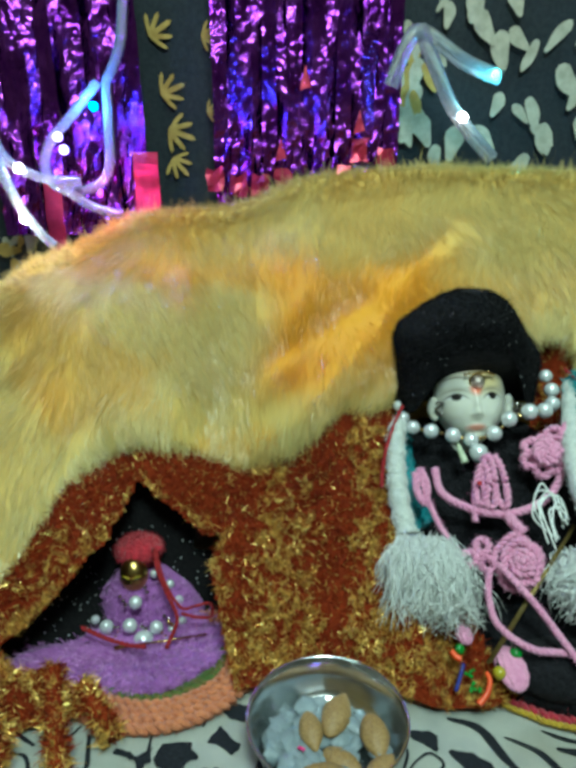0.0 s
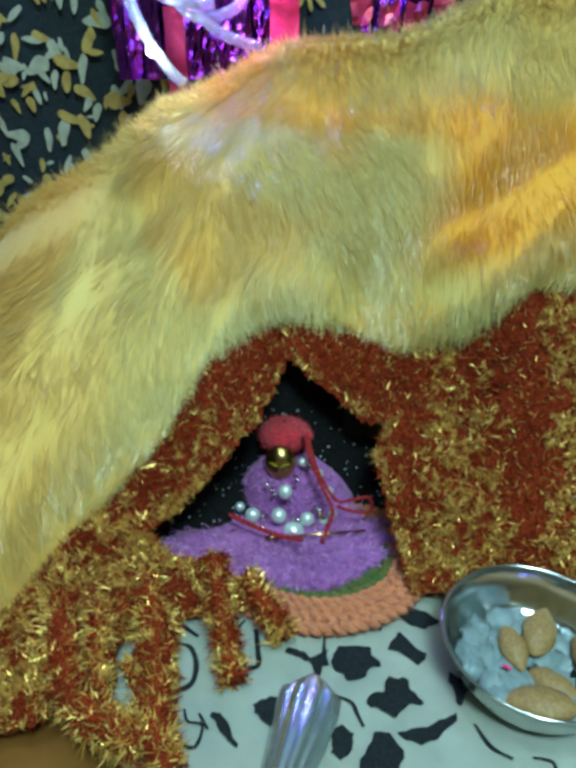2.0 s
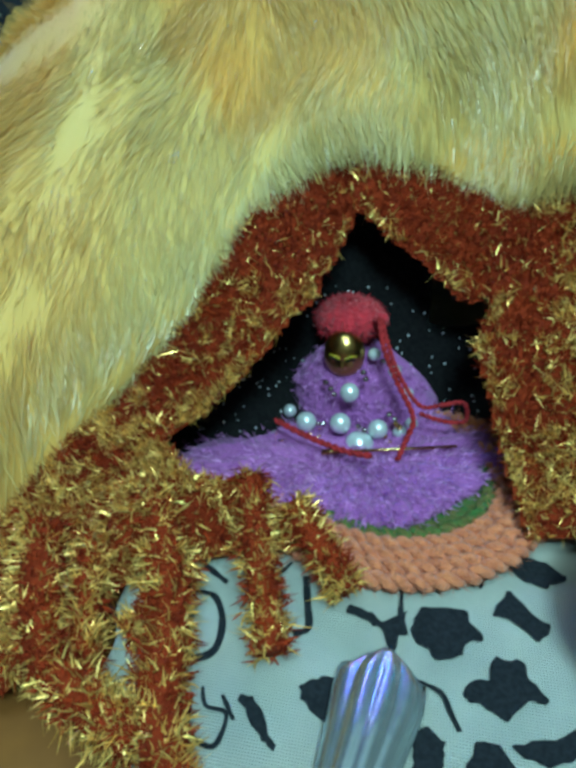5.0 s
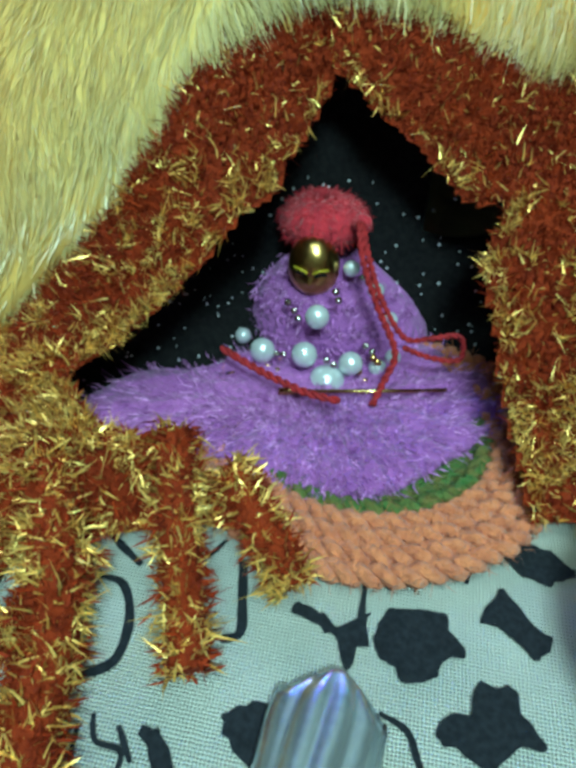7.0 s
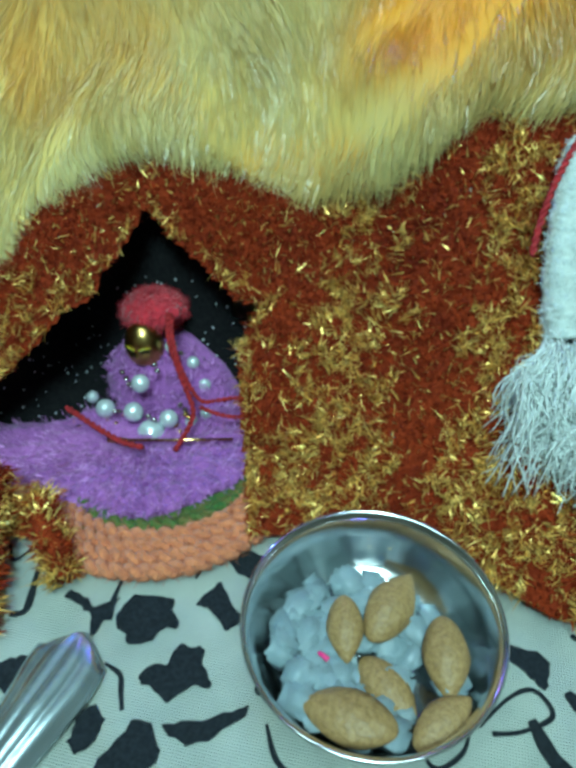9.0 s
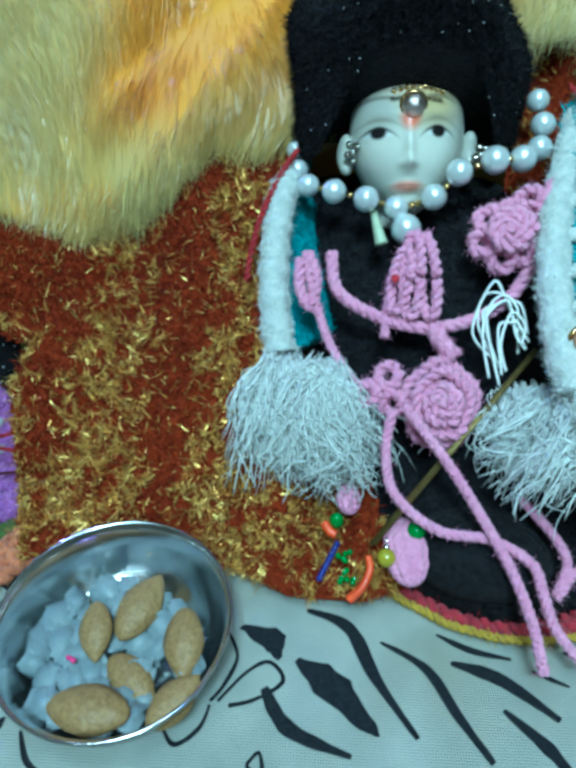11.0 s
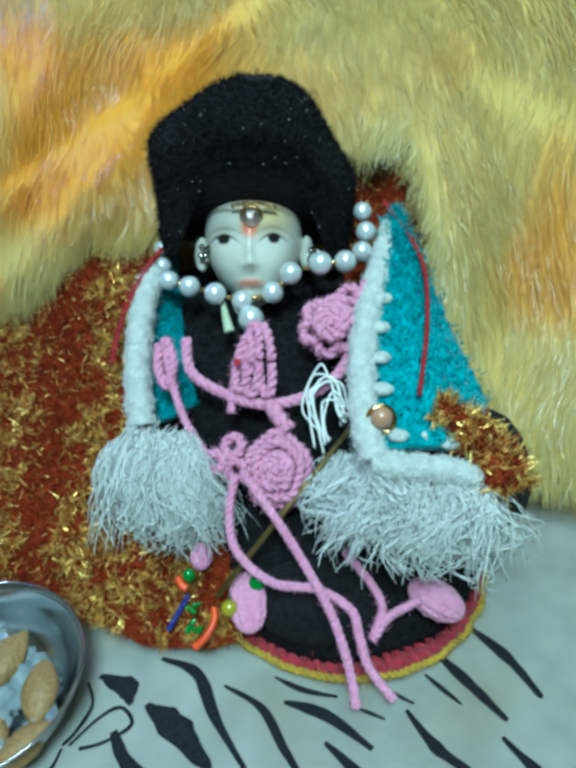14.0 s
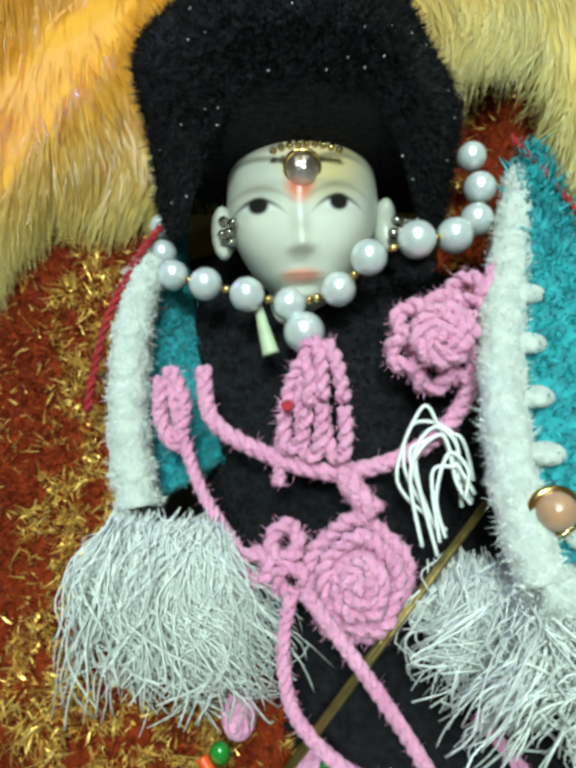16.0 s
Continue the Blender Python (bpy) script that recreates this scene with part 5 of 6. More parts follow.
mixv, mixu = rng.random((n, 1)), rng.random((n, 1))
root = (ha[i, j] * mixv + ha[i + 1, j] * (1 - mixv)) * mixu + (ha[i, (j + 1) % 64] * mixv + ha[i + 1, (j + 1) % 64] * (1 - mixv)) * (1 - mixu)
outw = root - np.array([0.094, 0.319, 0.118])
outw /= np.linalg.norm(outw, axis=1)[:, None]
hair("wool_fuzz", root, outw * rng.uniform(0.0005, 0.0016, n)[:, None] + rng.normal(0, 0.0009, (n, 3)), 0.00014, M_BLACKHAIR, hat_knit)
sp = rng.integers(0, len(ha) - 2, 46), rng.integers(34, 62, 46)
part("sparkle", join([ball(tuple(q + np.array([0, -0.0008, 0.0004])), 0.00022, 6, 4) for q in ha[sp]]), M_GLITTER, hat_knit, kind="stuff")

bead_string("pearl_necklace", [((x, y, z), r, M_PEARL) for x, y, z, r in (
    (0.0580, 0.3100, 0.0975, 0.0032), (0.0590, 0.3020, 0.0940, 0.0034), (0.0625, 0.2935, 0.0925, 0.0036), (0.0705, 0.2880, 0.0930, 0.0038), (0.0800, 0.2830, 0.0930, 0.0039), (0.0893, 0.2838, 0.0900, 0.0038), (0.0925, 0.2800, 0.0850, 0.0047),
    (0.1000, 0.2830, 0.0940, 0.0039), (0.1060, 0.2820, 0.1020, 0.0039), (0.1160, 0.2840, 0.1050, 0.0041), (0.1250, 0.2880, 0.1040, 0.0040), (0.1315, 0.2955, 0.1045, 0.0038), (0.1333, 0.3030, 0.1090, 0.0038), (0.1323, 0.3100, 0.1140, 0.0035))]
    + [((x, y, z), 0.0010, M_GOLDBEAD) for x, y, z in ((0.0665, 0.2905, 0.0928), (0.0753, 0.2853, 0.0931), (0.0847, 0.2832, 0.0916), (0.0938, 0.2832, 0.0914), (0.0955, 0.2830, 0.0920), (0.1032, 0.2822, 0.0978), (0.1110, 0.2826, 0.1038), (0.1206, 0.2858, 0.1047), (0.1285, 0.2915, 0.1042))],
    "string of large white pearls with gold spacers round the marble figurine", (0.096, 0.285, 0.088))

jewel = thing("forehead_jewel", (0.0922, 0.2950, 0.117), "round mirrored bead with gold trim on the forehead", "jewel")
stone = part("stone", ball((0.0922, 0.2925, 0.1172), (0.0034, 0.0026, 0.0034), 20, 14), M_JEWEL, jewel)
ringp = [(0.0922 + 0.0035 * math.cos(q), 0.2935 + 0.0012 * math.sin(q), 0.1172 + 0.0033 * math.sin(q)) for q in np.linspace(0, 2 * math.pi, 24)]
part("setting", tube(np.array(ringp), 0.0006, 6, False), M_GOLDBEAD, stone)
for k in range(9):
    part("gold_bead", ball((0.0862 + 0.0017 * k, 0.2915 + 0.00012 * (k - 4) ** 2, 0.1226 - 0.00012 * (k - 4) ** 2), 0.0008, 10, 7), M_GOLDBEAD, jewel)
for s, x in ((-1, 0.0758), (1, 0.1145)):
    ear = thing("ear_stud", (x, 0.300, 0.099), "cluster of small silver beads at the ear", "earring", "ear studs")
    for dx, dz in ((0, 0), (0.0012, 0.0022), (-0.0010, 0.0026), (0.0004, -0.0024), (-0.0014, -0.0006)):
        part("bead", ball((x + dx, 0.2955, 0.102 + dz), 0.0013, 10, 7), M_SILVER, ear)

# pink crochet cords and flowers
pink = thing("pink_crochet_trim", (0.10, 0.235, 0.03), "pink crocheted wool cords tied over the black gown", "crochet trim")


def cord(pts, r=0.0021, lift=0.010, ob=None):
    path = spline([on_body(x, z, lift) for x, z in pts], 10)
    fuzz(path, r, 420, M_PINK, part("cord", rope(path, r, 3, 4.6, 6), M_PINK, ob or pink))


cord([(0.0725, 0.0815), (0.0745, 0.0735), (0.085, 0.0685), (0.098, 0.0660), (0.111, 0.0680), (0.121, 0.0730), (0.126, 0.0800), (0.1255, 0.0860)], 0.0019)
cord([(0.0655, 0.0815), (0.0670, 0.0750), (0.0690, 0.0695), (0.0730, 0.0620), (0.0795, 0.0545)], 0.0014)
cord([(0.0640, 0.080), (0.0640, 0.074), (0.067, 0.070), (0.0685, 0.076), (0.066, 0.081)], 0.0018)
cord([(0.0995, 0.0665), (0.1025, 0.0630), (0.106, 0.0600)], 0.0026)
cord([(0.0895, 0.0490), (0.0880, 0.0410), (0.0905, 0.0325), (0.1015, 0.0255), (0.1155, 0.0240), (0.1255, 0.0195), (0.1280, 0.0140), (0.1310, 0.0070), (0.1385, 0.0000)], 0.0015, 0.015)
cord([(0.0920, 0.0500), (0.1020, 0.0400), (0.1110, 0.0300), (0.1190, 0.0195), (0.1240, 0.0095), (0.1270, -0.0010)], 0.0015, 0.018)
cord([(0.1240, 0.0320), (0.1320, 0.0250), (0.1360, 0.0190), (0.1330, 0.0120), (0.1380, 0.0170), (0.1480, 0.0210)], 0.0014)
cord([(0.0875, 0.0640), (0.0880, 0.0700), (0.0890, 0.0740)], 0.0014)


def flower(name, c, petals, rad, turn, label, r=0.0020, core=True):
    """A crocheted flower: petal loops of cord round a coiled middle, lying on the gown."""
    ob = thing(name, on_body(c[0], c[1], 0.008), label, "crochet flower", "pink crochet flowers")
    for k in range(petals):
        a0 = turn + 2 * math.pi * k / petals
        pts = []
        for q in np.linspace(0, 2 * math.pi, 11)[:-1]:
            u, w = rad * (0.58 + 0.42 * math.cos(q)), rad * 0.34 * math.sin(q)
            pts.append(on_body(c[0] + u * math.cos(a0) - w * math.sin(a0), c[1] + 0.74 * (u * math.sin(a0) + w * math.cos(a0)), 0.010 + 0.003 * math.sin(q / 2)))
        path = spline(pts, 5, True)
        fuzz(path, r, 260, M_PINK, part("petal", rope(path, r, 2, 3.4, 5), M_PINK, ob))
    if core:
        part("heart", ball(on_body(c[0], c[1], 0.0095), (rad * 0.72, rad * 0.50, rad * 0.55), 20, 14), M_PINK, ob)
        pts = [on_body(c[0] + rr * math.cos(q), c[1] + 0.74 * rr * math.sin(q), 0.0150 + 0.002 * (1 - rr / rad)) for q, rr in zip(np.linspace(0, 5.5 * math.pi, 40), np.linspace(rad * 0.62, 0.0006, 40))]
        fuzz(spline(pts, 3), r, 300, M_PINK, part("coil", rope(spline(pts, 3), r, 2, 3.4, 5), M_PINK, ob))
    return ob


flower("crochet_flower", (0.1190, 0.0850), 6, 0.0095, 0.3, "pink crocheted wool flower on the shoulder of the black gown")
bud = thing("crochet_flower", on_body(0.0950, 0.0770, 0.008), "pink crocheted wool flower bud at the chest", "crochet flower", "pink crochet flowers")
for dx, half, mid_z in ((-0.0038, 0.0066, 0.0755), (-0.0010, 0.0088, 0.0765), (0.0030, 0.0086, 0.0762)):
    pts = [on_body(0.0950 + dx * (1 - 0.35 * math.sin(q)) + 0.0021 * math.cos(q), mid_z + half * math.sin(q), 0.011 + 0.002 * math.cos(q / 2) ** 2) for q in np.linspace(0, 2 * math.pi, 13)[:-1]]
    fuzz(spline(pts, 5, True), 0.0017, 300, M_PINK, part("petal", rope(spline(pts, 5, True), 0.0017, 2, 3.4, 5), M_PINK, bud))
rose = thing("crochet_rose", on_body(0.1025, 0.0505, 0.008), "large round pink crocheted wool rose on the lap", "crochet flower", "pink crochet flowers")
part("heart", ball(on_body(0.1025, 0.0505, 0.0085), (0.0074, 0.0064, 0.0076), 24, 16), M_PINK, rose)
for turns, r0, r1, up, thick in ((1.1, 0.0094, 0.0088, 0.0095, 0.0018), (1.1, 0.0072, 0.0066, 0.0130, 0.0018), (2.2, 0.0049, 0.0005, 0.0150, 0.0017)):
    q = np.linspace(0.7 * r0 * 900, 0.7 * r0 * 900 + turns * 2 * math.pi, int(26 * turns))
    rr = np.linspace(r0, r1, len(q)) * (1 + 0.06 * np.sin(q * 5))
    pts = [on_body(0.1025 + a * math.cos(b), 0.0505 + 0.92 * a * math.sin(b), up + 0.0015 * (1 - a / r0) + 0.0006 * math.sin(b * 5)) for a, b in zip(rr, q)]
    fuzz(spline(pts, 3), thick, 700, M_PINK, part("petal_ring", rope(spline(pts, 3), thick, 2, 3.2, 5), M_PINK, rose))
flower("crochet_flower", (0.0870, 0.0530), 3, 0.0075, 1.2, "pink crocheted wool leaf loops beside the rose", 0.0018, False)
flower("crochet_flower", (0.1290, 0.0920), 3, 0.0070, 0.8, "small pink crocheted loops at the shoulder", 0.0018, False)


def bootie(c, rx, rz, tilt, label):
    ob = thing("pink_bootie", on_body(c[0], c[1], 0.0), label, "doll shoe", "pink booties")
    rows = []
    for th in np.linspace(-1.45, 1.45, 14):
        kn = 1 + 0.05 * np.sin(aa * 12) + 0.04 * math.sin(th * 12)
        x = rx * math.cos(th) * np.cos(aa) * kn
        h = rz * math.sin(th) + 0 * aa
        d = 0.006 * math.cos(th) * np.sin(aa) * kn
        xx, hh = x * math.cos(tilt) - h * math.sin(tilt), x * math.sin(tilt) + h * math.cos(tilt)
        rows.append(view_shift(np.stack([c[0] + xx, 0.195 + 0.9 * c[1] + hh * 0.66 - 0.003 + d * 0.75, c[1] + hh * 0.74 + 0.003 - d * 0.67], 1)))
    part("knit", loft(rows), M_PINK, ob)
    return ob


bootie((0.0940, 0.0190), 0.0060, 0.0100, 0.12, "pink crocheted wool bootie peeping from the black gown")
bootie((0.1545, 0.0200), 0.0060, 0.0100, 1.05, "pink crocheted wool bootie tucked under the fringe")
bootie((0.0790, 0.0300), 0.0034, 0.0045, 0.0, "pink crocheted wool cuff below the white fringe")

stick = thing("metal_flute", (0.105, 0.222, 0.045), "thin antique metal flute slanting across the black gown", "toy flute")
part("rod", tube(view_shift([(0.0845, 0.2050, 0.0310), (0.105, 0.2228, 0.0502), (0.1265, 0.2408, 0.0705)]), 0.00075, 10), M_STICK, stick)
part("rod", tube(view_shift([(0.0855, 0.2048, 0.0318), (0.106, 0.2226, 0.0510), (0.1262, 0.2400, 0.0705)]), 0.0006, 10), M_STICK, stick)
hang = thing("hanging_beads", (0.093, 0.209, 0.026), "green and olive glass beads hanging from the flute", "beads")
part("green_bead", ball(view_shift((0.0968, 0.2115, 0.0290)), 0.0027, 18, 12), M_GREENB, hang, "dark green glass bead")
part("olive_bead", ball(view_shift((0.0885, 0.2062, 0.0232)), 0.0028, 18, 12), M_YELLOWB, hang, "olive yellow bead")
part("wire_loop", tube(spline(view_shift([(0.0958, 0.2140, 0.0350), (0.0955, 0.2120, 0.0330), (0.0968, 0.2110, 0.0312)]), 6), 0.0003, 6), M_SILVER, hang)
part("wire_loop", tube(spline(view_shift([(0.0888, 0.2085, 0.0300), (0.0885, 0.2065, 0.0275), (0.0885, 0.2060, 0.0255)]), 6), 0.0003, 6), M_SILVER, hang)
part("silver_bead", ball(view_shift((0.0887, 0.2070, 0.0272)), 0.0010, 10, 7), M_SILVER, hang)

charm = thing("bead_bracelet", (0.078, 0.205, 0.014), "small multicoloured bead bracelet with an orange band on tinsel", "bracelet")
part("orange_band", tube(spline(view_shift([(0.0835, 0.2060, 0.0240), (0.0838, 0.2040, 0.0205), (0.0815, 0.2015, 0.0155), (0.0775, 0.1995, 0.0115)]), 8), np.linspace(0.0010, 0.0014, 25), 8), M_ORANGEB, charm)
part("orange_band", tube(spline(view_shift([(0.0720, 0.2125, 0.0300), (0.0735, 0.2110, 0.0280), (0.0750, 0.2108, 0.0270)]), 6), 0.0014, 8), M_ORANGEB, charm)
part("green_bead", ball(view_shift((0.0755, 0.2130, 0.0305)), (0.0022, 0.0022, 0.0028), 14, 10), M_GREENB, charm)
for k in range(10):
    part("blue_bead", ball(view_shift((0.0695 + 0.00062 * k, 0.2030 + 0.0007 * k, 0.0165 + 0.0009 * k)), 0.0010, 8, 6), M_BLUEB, charm)
for k in range(12):
    q = rng.uniform(-1, 1, 3)
    part("green_seed_bead", ball(view_shift((0.0770 + 0.0022 * q[0], 0.2050 + 0.003 * q[1], 0.0195 + 0.0032 * q[1] + 0.0008 * q[2])), 0.0009, 8, 6), M_GREENB, charm)

# teal shawl with white edging and fringes
def flap(x, z, lift=0.0):
    """A place on the shawl's right-hand flap, which stands off the gown."""
    return (x, 0.107 + 1.74 * z - 0.498 * lift, z + 0.867 * lift)


shawl = thing("teal_shawl", (0.15, 0.25, 0.05), "teal crocheted wool shawl with white fluffy edging and fringe", "shawl")
tu, tv = np.meshgrid(np.linspace(0, 1, 30), np.linspace(0, 1, 40))
left_x = np.interp(tv, [0, 0.3, 0.6, 1], [0.140, 0.134, 0.130, 0.131])
right_x = np.interp(tv, [0, 0.25, 0.5, 0.8, 1], [0.146, 0.153, 0.159, 0.168, 0.164])
tz = 0.113 + (0.070 - 0.113) * tv
txx = left_x + (right_x - left_x) * tu
bulge = 0.006 * np.sin(math.pi * tu) + 0.0008 * np.sin(tu * 60) * np.sin(tv * 70)
pts = np.stack([txx, 0.107 + 1.74 * tz - 0.5 * bulge, tz + 0.87 * bulge], -1)
panel = part("panel", sheet(pts, thick=0.003), M_TEAL, shawl, "teal crocheted panel")
q = pts.reshape(-1, 3)
n = 4500
root = q[rng.integers(0, len(q), n)] + rng.normal(0, 0.001, (n, 3))
hair("wool_fuzz", root, rng.normal(0, 0.0012, (n, 3)) + np.array([0, -0.0006, 0.0014]), 0.00022, M_TEALPILE, panel)
lz = 0.100 + (0.060 - 0.100) * tv
lx = np.interp(tv, [0, 0.5, 1], [0.059, 0.058, 0.060]) + tu * np.interp(tv, [0, 0.5, 1], [0.006, 0.010, 0.016])
west = view_shift(np.stack([lx, 0.199 + 0.9 * lz + 0.014 * tu ** 1.4 + 0.0005 * np.sin(tv * 50), lz], -1))
west_panel = part("panel", sheet(west, thick=0.003), M_TEAL, shawl, "narrow teal crocheted panel")
q = west.reshape(-1, 3)
root = q[rng.integers(0, len(q), 2500)] + rng.normal(0, 0.0006, (2500, 3))
hair("wool_fuzz", root, rng.normal(0, 0.0009, (2500, 3)) + np.array([0, -0.0008, 0.0008]), 0.00018, M_TEALPILE, west_panel)


def fluffy(path, radius, parent, n=700):
    """A soft white edging: a lumpy roll with fuzz."""
    path = np.asarray(path)
    t, s, u = frames_along(path)
    rad = radius * (1 + 0.07 * np.sin(np.arange(len(path)) * 1.3))
    roll = part("edging", tube(path, rad * 0.88, 12), M_WHITEW, parent, "fluffy white wool edging")
    many = n * 7
    k, q = rng.integers(0, len(path), many), rng.uniform(0, 2 * math.pi, many)
    out = s[k] * np.cos(q)[:, None] + u[k] * np.sin(q)[:, None]
    root = path[k] + t[k] * rng.normal(0, 0.0006, (many, 1)) + out * rad[k][:, None] * 0.82
    hair("wool_fuzz", root, out * rng.uniform(0.0003, 0.0011, (many, 1)) + rng.normal(0, 0.0007, (many, 3)), 0.00008, M_WHITEY, roll)


fluffy(view_shift(spline([(0.0605, 0.284, 0.101), (0.0580, 0.278, 0.097), (0.0568, 0.270, 0.0905), (0.0565, 0.262, 0.083), (0.057, 0.253, 0.074), (0.059, 0.245, 0.065)], 8)), np.interp(np.arange(41), [0, 6, 40], [0.0030, 0.0048, 0.0056]), shawl)
fluffy(spline([flap(0.143, 0.112), flap(0.137, 0.103, 0.001), flap(0.1315, 0.093, 0.002), flap(0.1285, 0.083, 0.003), flap(0.1285, 0.074, 0.003), flap(0.131, 0.068, 0.002)], 8), 0.0050, shawl)
fluffy(spline([flap(0.130, 0.0675, 0.002), flap(0.140, 0.0670, 0.002), flap(0.152, 0.0665, 0.002), flap(0.162, 0.0655, 0.001)], 8), 0.0046, shawl, 500)
for x, z in ((0.1365, 0.0955), (0.1350, 0.0900), (0.1345, 0.0845), (0.1345, 0.0790), (0.1385, 0.0715), (0.1460, 0.0715), (0.1535, 0.0705)):
    part("edging_point", ball(flap(x, z, 0.004), (0.0036, 0.0028, 0.0018), 12, 8), M_WHITEW, shawl)

button = thing("pearl_button", flap(0.133, 0.074, 0.006), "peach pearl button in a beaded ring on the white edging", "button")
part("bead", ball(flap(0.133, 0.0735, 0.0075), 0.0034, 18, 12), M_BUTTON, button)
part("ring", tube(np.array([(0.133 + 0.0042 * math.cos(q), flap(0.133, 0.0735, 0.006)[1] + 0.002 * math.sin(q), flap(0.133, 0.0735, 0.006)[2] + 0.0037 * math.sin(q)) for q in np.linspace(0, 2 * math.pi, 24)]), 0.0008, 6, False), M_GOLDBEAD, button)


def fringe(name, roots, n, reach, spread, label, curl=0.006):
    """A tassel of loose white yarn ends, each one a thin bent tube."""
    ob = thing(name, roots[0], label, "fringe", "white yarn fringes")
    path = spline(roots, 12)
    out = []
    locks = [(path[rng.integers(0, len(path))], rng.normal(0, spread), rng.normal(0, 0.14), rng.uniform(0.75, 1.1)) for _ in range(max(8, n // 9))]
    curls = [rng.normal(0, curl, (2, 3)) * np.array([1, 0.4, 0.5]) for _ in locks]
    for k in range(n * 3):
        pick = rng.integers(0, len(locks))
        lock = locks[pick]
        b = lock[0] + rng.normal(0, 0.0016, 3)
        d = np.array([lock[1] + rng.normal(0, spread * 0.35), -0.36 + lock[2] + rng.normal(0, 0.10), -0.62 + rng.normal(0, 0.10)]) * lock[3]
        d = d / np.linalg.norm(d) * reach * lock[3] * rng.uniform(0.55, 1.08)
        puff = np.array([0, -0.55, 0.55]) * rng.uniform(0.001, 0.009)
        c = curls[pick] + rng.normal(0, curl * 0.45, (2, 3)) * np.array([1, 0.4, 0.5])
        jit = rng.normal(0, 0.0005, (5, 3))
        pts = [b, b + d * 0.2 + puff * 0.8 + c[0] * 0.3 + jit[0], b + d * 0.4 + puff + c[0] * 0.6 + jit[1], b + d * 0.6 + puff + (c[0] + c[1]) * 0.4 + jit[2], b + d * 0.8 + puff * 0.7 + c[1] * 0.8 + jit[3], b + d + c[1] * rng.uniform(-0.4, 1.0) + jit[4]]
        out.append(tube(spline(pts, 3), rng.uniform(0.00012, 0.00026), 3))
    part("yarn", join(out), M_WHITEY, ob, kind="stuff")
    return ob


core = ball(view_shift((0.066, 0.2300, 0.0490)), (0.0150, 0.0085, 0.0130), 24, 16)
fr = fringe("white_fringe", view_shift([(0.056, 0.2405, 0.0645), (0.066, 0.2385, 0.0655), (0.075, 0.2385, 0.0640)]).tolist(), 560, 0.036, 0.17, "full white yarn tassel at the end of the teal shawl")
part("yarn_core", core, M_WHITEW, fr)
fringe("white_fringe", view_shift([(0.119, 0.234, 0.060), (0.124, 0.232, 0.0635), (0.131, 0.225, 0.0640)]).tolist(), 200, 0.026, 0.34, "loose white yarn fringe over the lap of the black gown")
fringe("white_fringe", [(0.130, 0.2240, 0.0645), (0.148, 0.2225, 0.0640), (0.164, 0.2210, 0.0625)], 250, 0.030, 0.26, "white yarn fringe hanging below the teal flap")
for k in range(8):
    j = rng.normal(0, 0.0014, (5, 2))
    ring = [(0.1165 + j[0, 0], 0.0560 + j[0, 1]), (0.1105 + 0.0008 * k + j[1, 0], 0.0665 + j[1, 1]), (0.1140 + 0.0006 * k + j[2, 0], 0.0725 - 0.0004 * k + j[2, 1]), (0.1210 + j[3, 0], 0.0715 - 0.0006 * k + j[3, 1]), (0.1235 + j[4, 0], 0.0630 + j[4, 1])]
    part("yarn_loop", tube(spline([on_body(x, z, 0.012 + 0.0006 * k) for x, z in ring], 8), 0.00042, 5), M_WHITEY, fr)

redl = thing("red_shawl_cord", (0.055, 0.27, 0.09), "thin red wool cord hanging beside the white edging", "cord", "red cords")
part("strand", rope(spline([(0.0590, 0.3040, 0.100), (0.0545, 0.296, 0.096), (0.0485, 0.284, 0.0870), (0.0455, 0.275, 0.078), (0.0445, 0.269, 0.072)], 8), 0.0010, 2, 5, 5), M_REDCORD, redl)
redr = thing("red_shawl_cord", (0.147, 0.27, 0.09), "thin red wool cord hanging over the teal shawl", "cord", "red cords")
part("strand", rope(spline([flap(0.1385, 0.1150, 0.006), flap(0.1470, 0.1070, 0.006), flap(0.1500, 0.0990, 0.009), flap(0.1485, 0.0880, 0.010), flap(0.1445, 0.0770, 0.009)], 8), 0.0008, 2, 5, 5), M_REDCORD, redr)

# ---- behind the plush: printed cloth, foil strips, light tubes ----
backcloth = thing("printed_backcloth", (0, 0.52, 0.05), "dark navy cloth printed with yellow and cream leaves hung behind", "backcloth")
cx, cz = np.meshgrid(np.linspace(-0.60, 0.60, 80), np.linspace(-0.03, 0.70, 40))
part("fabric", sheet(np.stack([cx, 0.520 + 0.004 * np.sin(cx * 40), cz], -1)), M_BACK, backcloth)


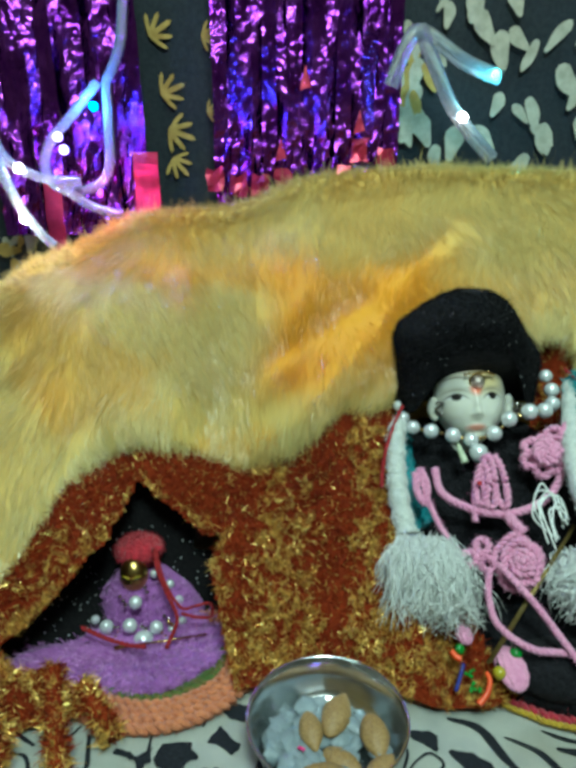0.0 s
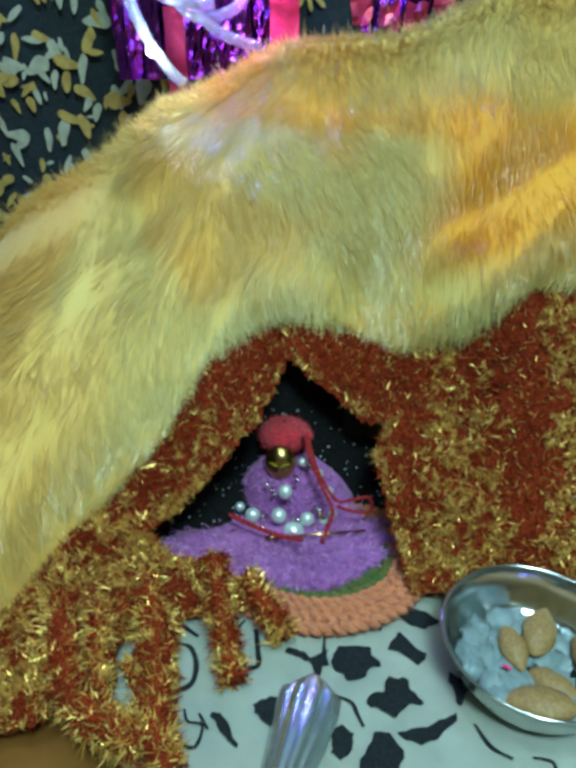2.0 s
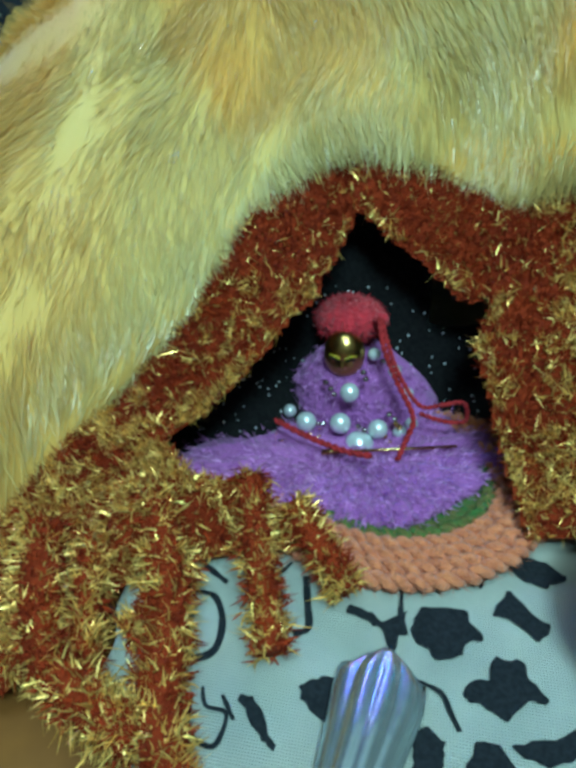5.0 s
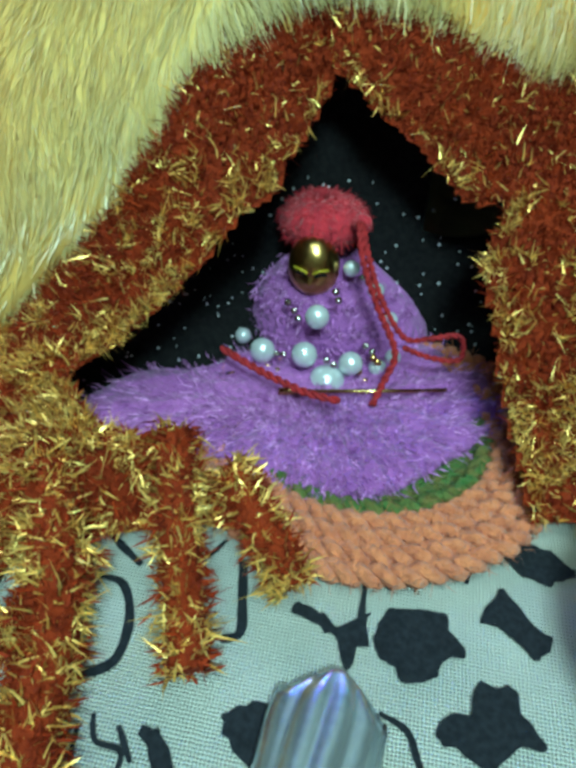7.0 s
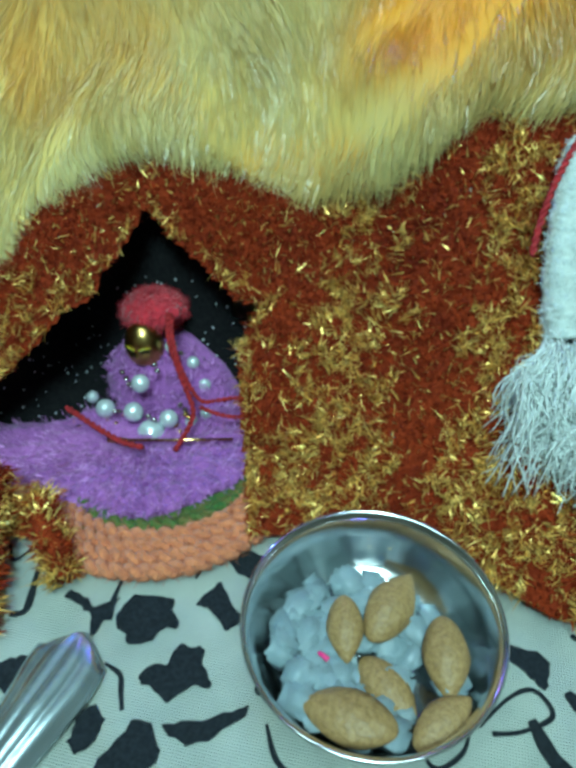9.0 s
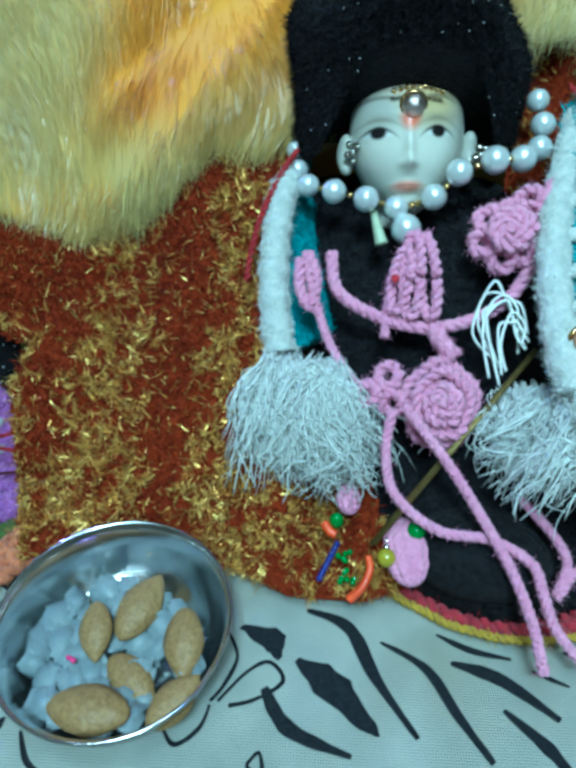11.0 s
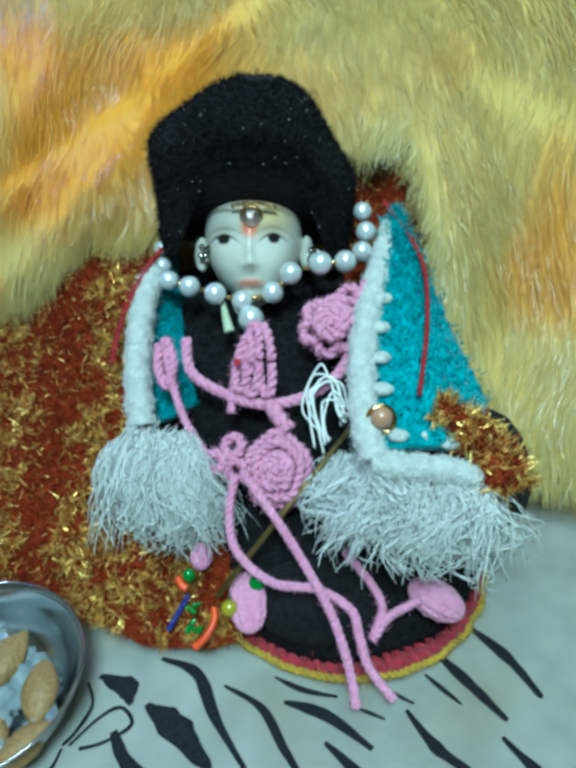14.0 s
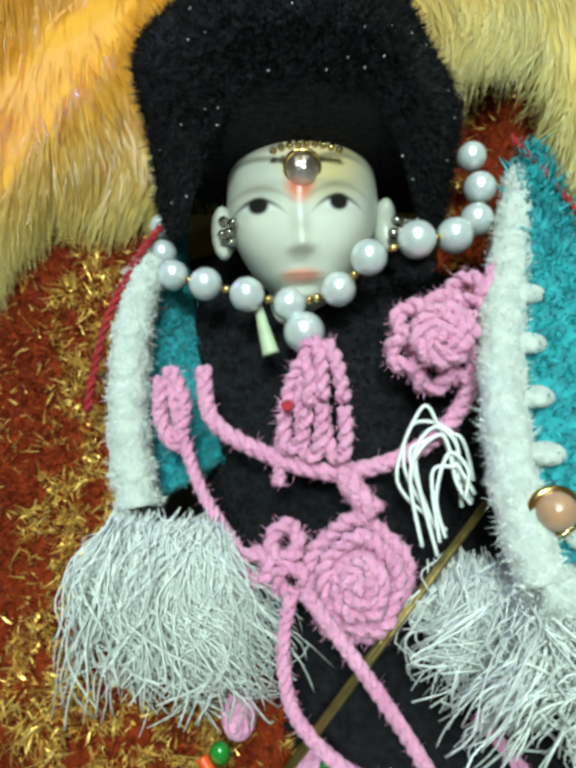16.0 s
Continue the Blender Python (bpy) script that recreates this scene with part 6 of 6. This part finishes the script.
def leaf(x, z, size, turn, m, lobes=5):
    """A lobed printed leaf a hair in front of the cloth."""
    pts = [(0, 0)]
    for k in range(lobes):
        a = (k - (lobes - 1) / 2) * 0.55
        ln = size * (1 - 0.12 * abs(k - (lobes - 1) / 2))
        for b, rr in ((a - 0.17, 0.55), (a - 0.10, 0.85), (a, 1.0), (a + 0.10, 0.85), (a + 0.17, 0.55)):
            pts.append((ln * rr * math.sin(b), ln * rr * math.cos(b)))
        if k < lobes - 1:
            pts.append((size * 0.32 * math.sin(a + 0.27), size * 0.32 * math.cos(a + 0.27)))
    v = [(x + u * math.cos(turn) - w * math.sin(turn), 0.5165 + 0.004 * math.sin(x * 40) - 0.002, z + u * math.sin(turn) + w * math.cos(turn)) for u, w in pts]
    part("printed_leaf", (np.array(v), [(0, i, i + 1) for i in range(1, len(v) - 1)]), m, backcloth, smooth=False)


def slim(x, z, size, turn, m):
    v = []
    wide = r.uniform(0.13, 0.26)
    for q in np.linspace(0, 2 * math.pi, 14, endpoint=False):
        u, w = size * wide * math.sin(q) * (1 + 0.3 * math.cos(q)) * (1 + 0.18 * math.sin(3 * q + size * 900)), size * 0.5 * math.cos(q)
        v.append((x + u * math.cos(turn) - w * math.sin(turn), 0.5150 + 0.004 * math.sin(x * 40) - 0.002, z + u * math.sin(turn) + w * math.cos(turn)))
    part("printed_leaf", (np.array(v), [tuple(range(14))]), m, backcloth, smooth=False)


for x, z, s, t in ((-0.094, 0.262, 0.020, -1.2), (-0.090, 0.238, 0.022, -1.9), (-0.060, 0.250, 0.012, -1.4), (-0.088, 0.218, 0.018, -2.4), (-0.10, 0.30, 0.02, -1.0), (-0.062, 0.30, 0.015, -1.6)):
    leaf(x, z, s, t, M_LEAFY)
r = random.Random(3)
for k in range(330):
    x, z = r.uniform(-0.36, -0.165), r.uniform(0.06, 0.33)
    slim(x, z, r.uniform(0.006, 0.021), r.uniform(-1.6, 1.6), M_LEAFC if r.random() < 0.45 else M_LEAFY)
for k in range(46):
    x, z = r.uniform(0.085, 0.24), r.uniform(0.20, 0.36)
    slim(x, z, r.uniform(0.016, 0.028), r.uniform(-0.7, 0.9), M_LEAFC)
for k in range(10):
    slim(r.uniform(0.085, 0.105), r.uniform(0.235, 0.30), r.uniform(0.020, 0.028), r.uniform(-0.3, 0.5), M_LEAFY if k % 2 else M_LEAFC)


def foil(name, x0, x1, y, z0, z1, count, label):
    """A curtain of narrow hanging metallic strips, each creased."""
    ob = thing(name, ((x0 + x1) / 2, y, z0), label, "foil curtain", "purple foil curtains")
    for k in range(count):
        xc, w = x0 + (x1 - x0) * (k + 0.5) / count, (x1 - x0) / count * 0.62
        zz, uu = np.meshgrid(np.linspace(z0, z1, 46), np.linspace(-1, 1, 6), indexing="ij")
        tw = 0.5 * np.sin(zz * 30 + k * 2.1) + 0.4 * (vnoise(zz * 90 + k * 7, zz * 0) - 0.5)
        crease = 0.0035 * (vnoise(zz * 160 + k * 13, uu * 1.5 + k) - 0.5) * smooth01((z0 + 0.09 - zz) / 0.05) + 0.0008 * (vnoise(zz * 60 + k, uu * 2) - 0.5)
        p = np.stack([xc + w * uu * np.cos(tw), y + w * uu * np.sin(tw) + crease + 0.003 * (k % 2), zz], -1)
        part("foil_strip", sheet(p), M_FOIL, ob, smooth=False)
    return ob


fo = foil("foil_curtain", -0.052, 0.078, 0.490, 0.170, 0.42, 15, "shiny purple metallic foil strips hanging behind the plush throw")
for k in range(9):
    x = -0.05 + 0.0145 * k + r.uniform(-0.004, 0.004)
    z = r.uniform(0.19, 0.225)
    part("red_piece", sheet(np.stack(np.meshgrid(np.linspace(x - 0.006, x + 0.006, 4), [0.4835], np.linspace(z - 0.008, z + 0.008, 4), indexing="ij"), -1)[:, 0] + rng.normal(0, 0.001, (4, 4, 3))), M_FOILRED, fo, smooth=False)
for x, z in ((0.012, 0.268), (-0.005, 0.222), (0.05, 0.240)):
    part("red_piece", (np.array([(x - 0.004, 0.482, z - 0.006), (x + 0.004, 0.482, z - 0.004), (x, 0.483, z + 0.010)]), [(0, 1, 2)]), M_FOILRED, fo, smooth=False)
f2 = foil("foil_curtain", -0.205, -0.100, 0.475, 0.165, 0.42, 11, "purple metallic foil strips hanging behind the light tubes")
for x0, x1, z0, z1 in ((-0.1050, -0.088, 0.180, 0.222), (-0.168, -0.156, 0.13, 0.205)):
    xx, zz = np.meshgrid(np.linspace(x0, x1, 5), np.linspace(z0, z1, 12))
    part("red_ribbon", sheet(np.stack([xx, 0.458 + 0.001 * np.sin(zz * 200), zz], -1)), M_FOILRED, f2, smooth=False)

tubes = thing("light_tubes", (-0.13, 0.41, 0.18), "clear plastic light tubes with glowing coloured diodes resting on the plush", "string lights")
for pts, rad in (([(-0.115, 0.425, 0.262), (-0.132, 0.422, 0.243), (-0.148, 0.420, 0.225), (-0.150, 0.419, 0.208), (-0.138, 0.419, 0.199), (-0.120, 0.419, 0.202), (-0.111, 0.420, 0.214), (-0.110, 0.422, 0.238), (-0.110, 0.425, 0.262)], 0.0030),
                 ([(-0.178, 0.410, 0.238), (-0.172, 0.410, 0.220), (-0.160, 0.410, 0.211), (-0.145, 0.411, 0.206), (-0.128, 0.413, 0.205)], 0.0030),
                 ([(-0.178, 0.409, 0.236), (-0.172, 0.405, 0.212), (-0.162, 0.401, 0.190), (-0.150, 0.399, 0.174), (-0.143, 0.398, 0.168)], 0.0030),
                 ([(-0.138, 0.415, 0.200), (-0.122, 0.414, 0.190), (-0.104, 0.412, 0.185)], 0.0028),
                 ([(-0.110, 0.425, 0.262), (-0.100, 0.428, 0.285), (-0.095, 0.43, 0.33)], 0.0030)):
    part("tube", tube(spline(pts, 8), rad, 12), M_TUBE, tubes)
for c, m in (((-0.117, 0.4185, 0.2480), M_LBLUE), ((-0.140, 0.4165, 0.2310), M_LVIO), ((-0.137, 0.4160, 0.2235), M_LVIO), ((-0.162, 0.4060, 0.2130), M_LWHITE), ((-0.1585, 0.3960, 0.1840), M_LWHITE)):
    part("diode", ball(c, 0.0026, 14, 10), m, tubes)
right = thing("light_tubes", (0.11, 0.44, 0.2), "clear plastic light tube with a greenish diode beside the foil", "string lights")
part("tube", tube(spline([(0.066, 0.452, 0.262), (0.076, 0.450, 0.288), (0.086, 0.450, 0.292), (0.110, 0.447, 0.276), (0.134, 0.445, 0.266)], 8), 0.0048, 12), M_TUBE, right)
part("tube", tube(spline([(0.082, 0.451, 0.296), (0.092, 0.450, 0.276), (0.104, 0.448, 0.252), (0.118, 0.446, 0.234), (0.134, 0.445, 0.218)], 8), 0.0046, 12), M_TUBE, right)
part("diode", ball((0.129, 0.4395, 0.268), 0.0026, 14, 10), M_LGREEN, right)
part("diode", ball((0.1115, 0.4415, 0.243), 0.0028, 14, 10), M_LWHITE, right)

pendant = thing("pale_pendant", on_body(0.0865, 0.076, 0.006), "pale green drop pendant with a red bead below the pearls", "pendant")
part("drop", tube(spline([on_body(0.0835, 0.0915, 0.008), on_body(0.0848, 0.0875, 0.009), on_body(0.0862, 0.0835, 0.009)], 6), np.linspace(0.0008, 0.0020, 13), 10), M_JADE, pendant)
part("red_bead", ball(on_body(0.0893, 0.0755, 0.0150), 0.0013, 12, 8), M_REDW, pendant)
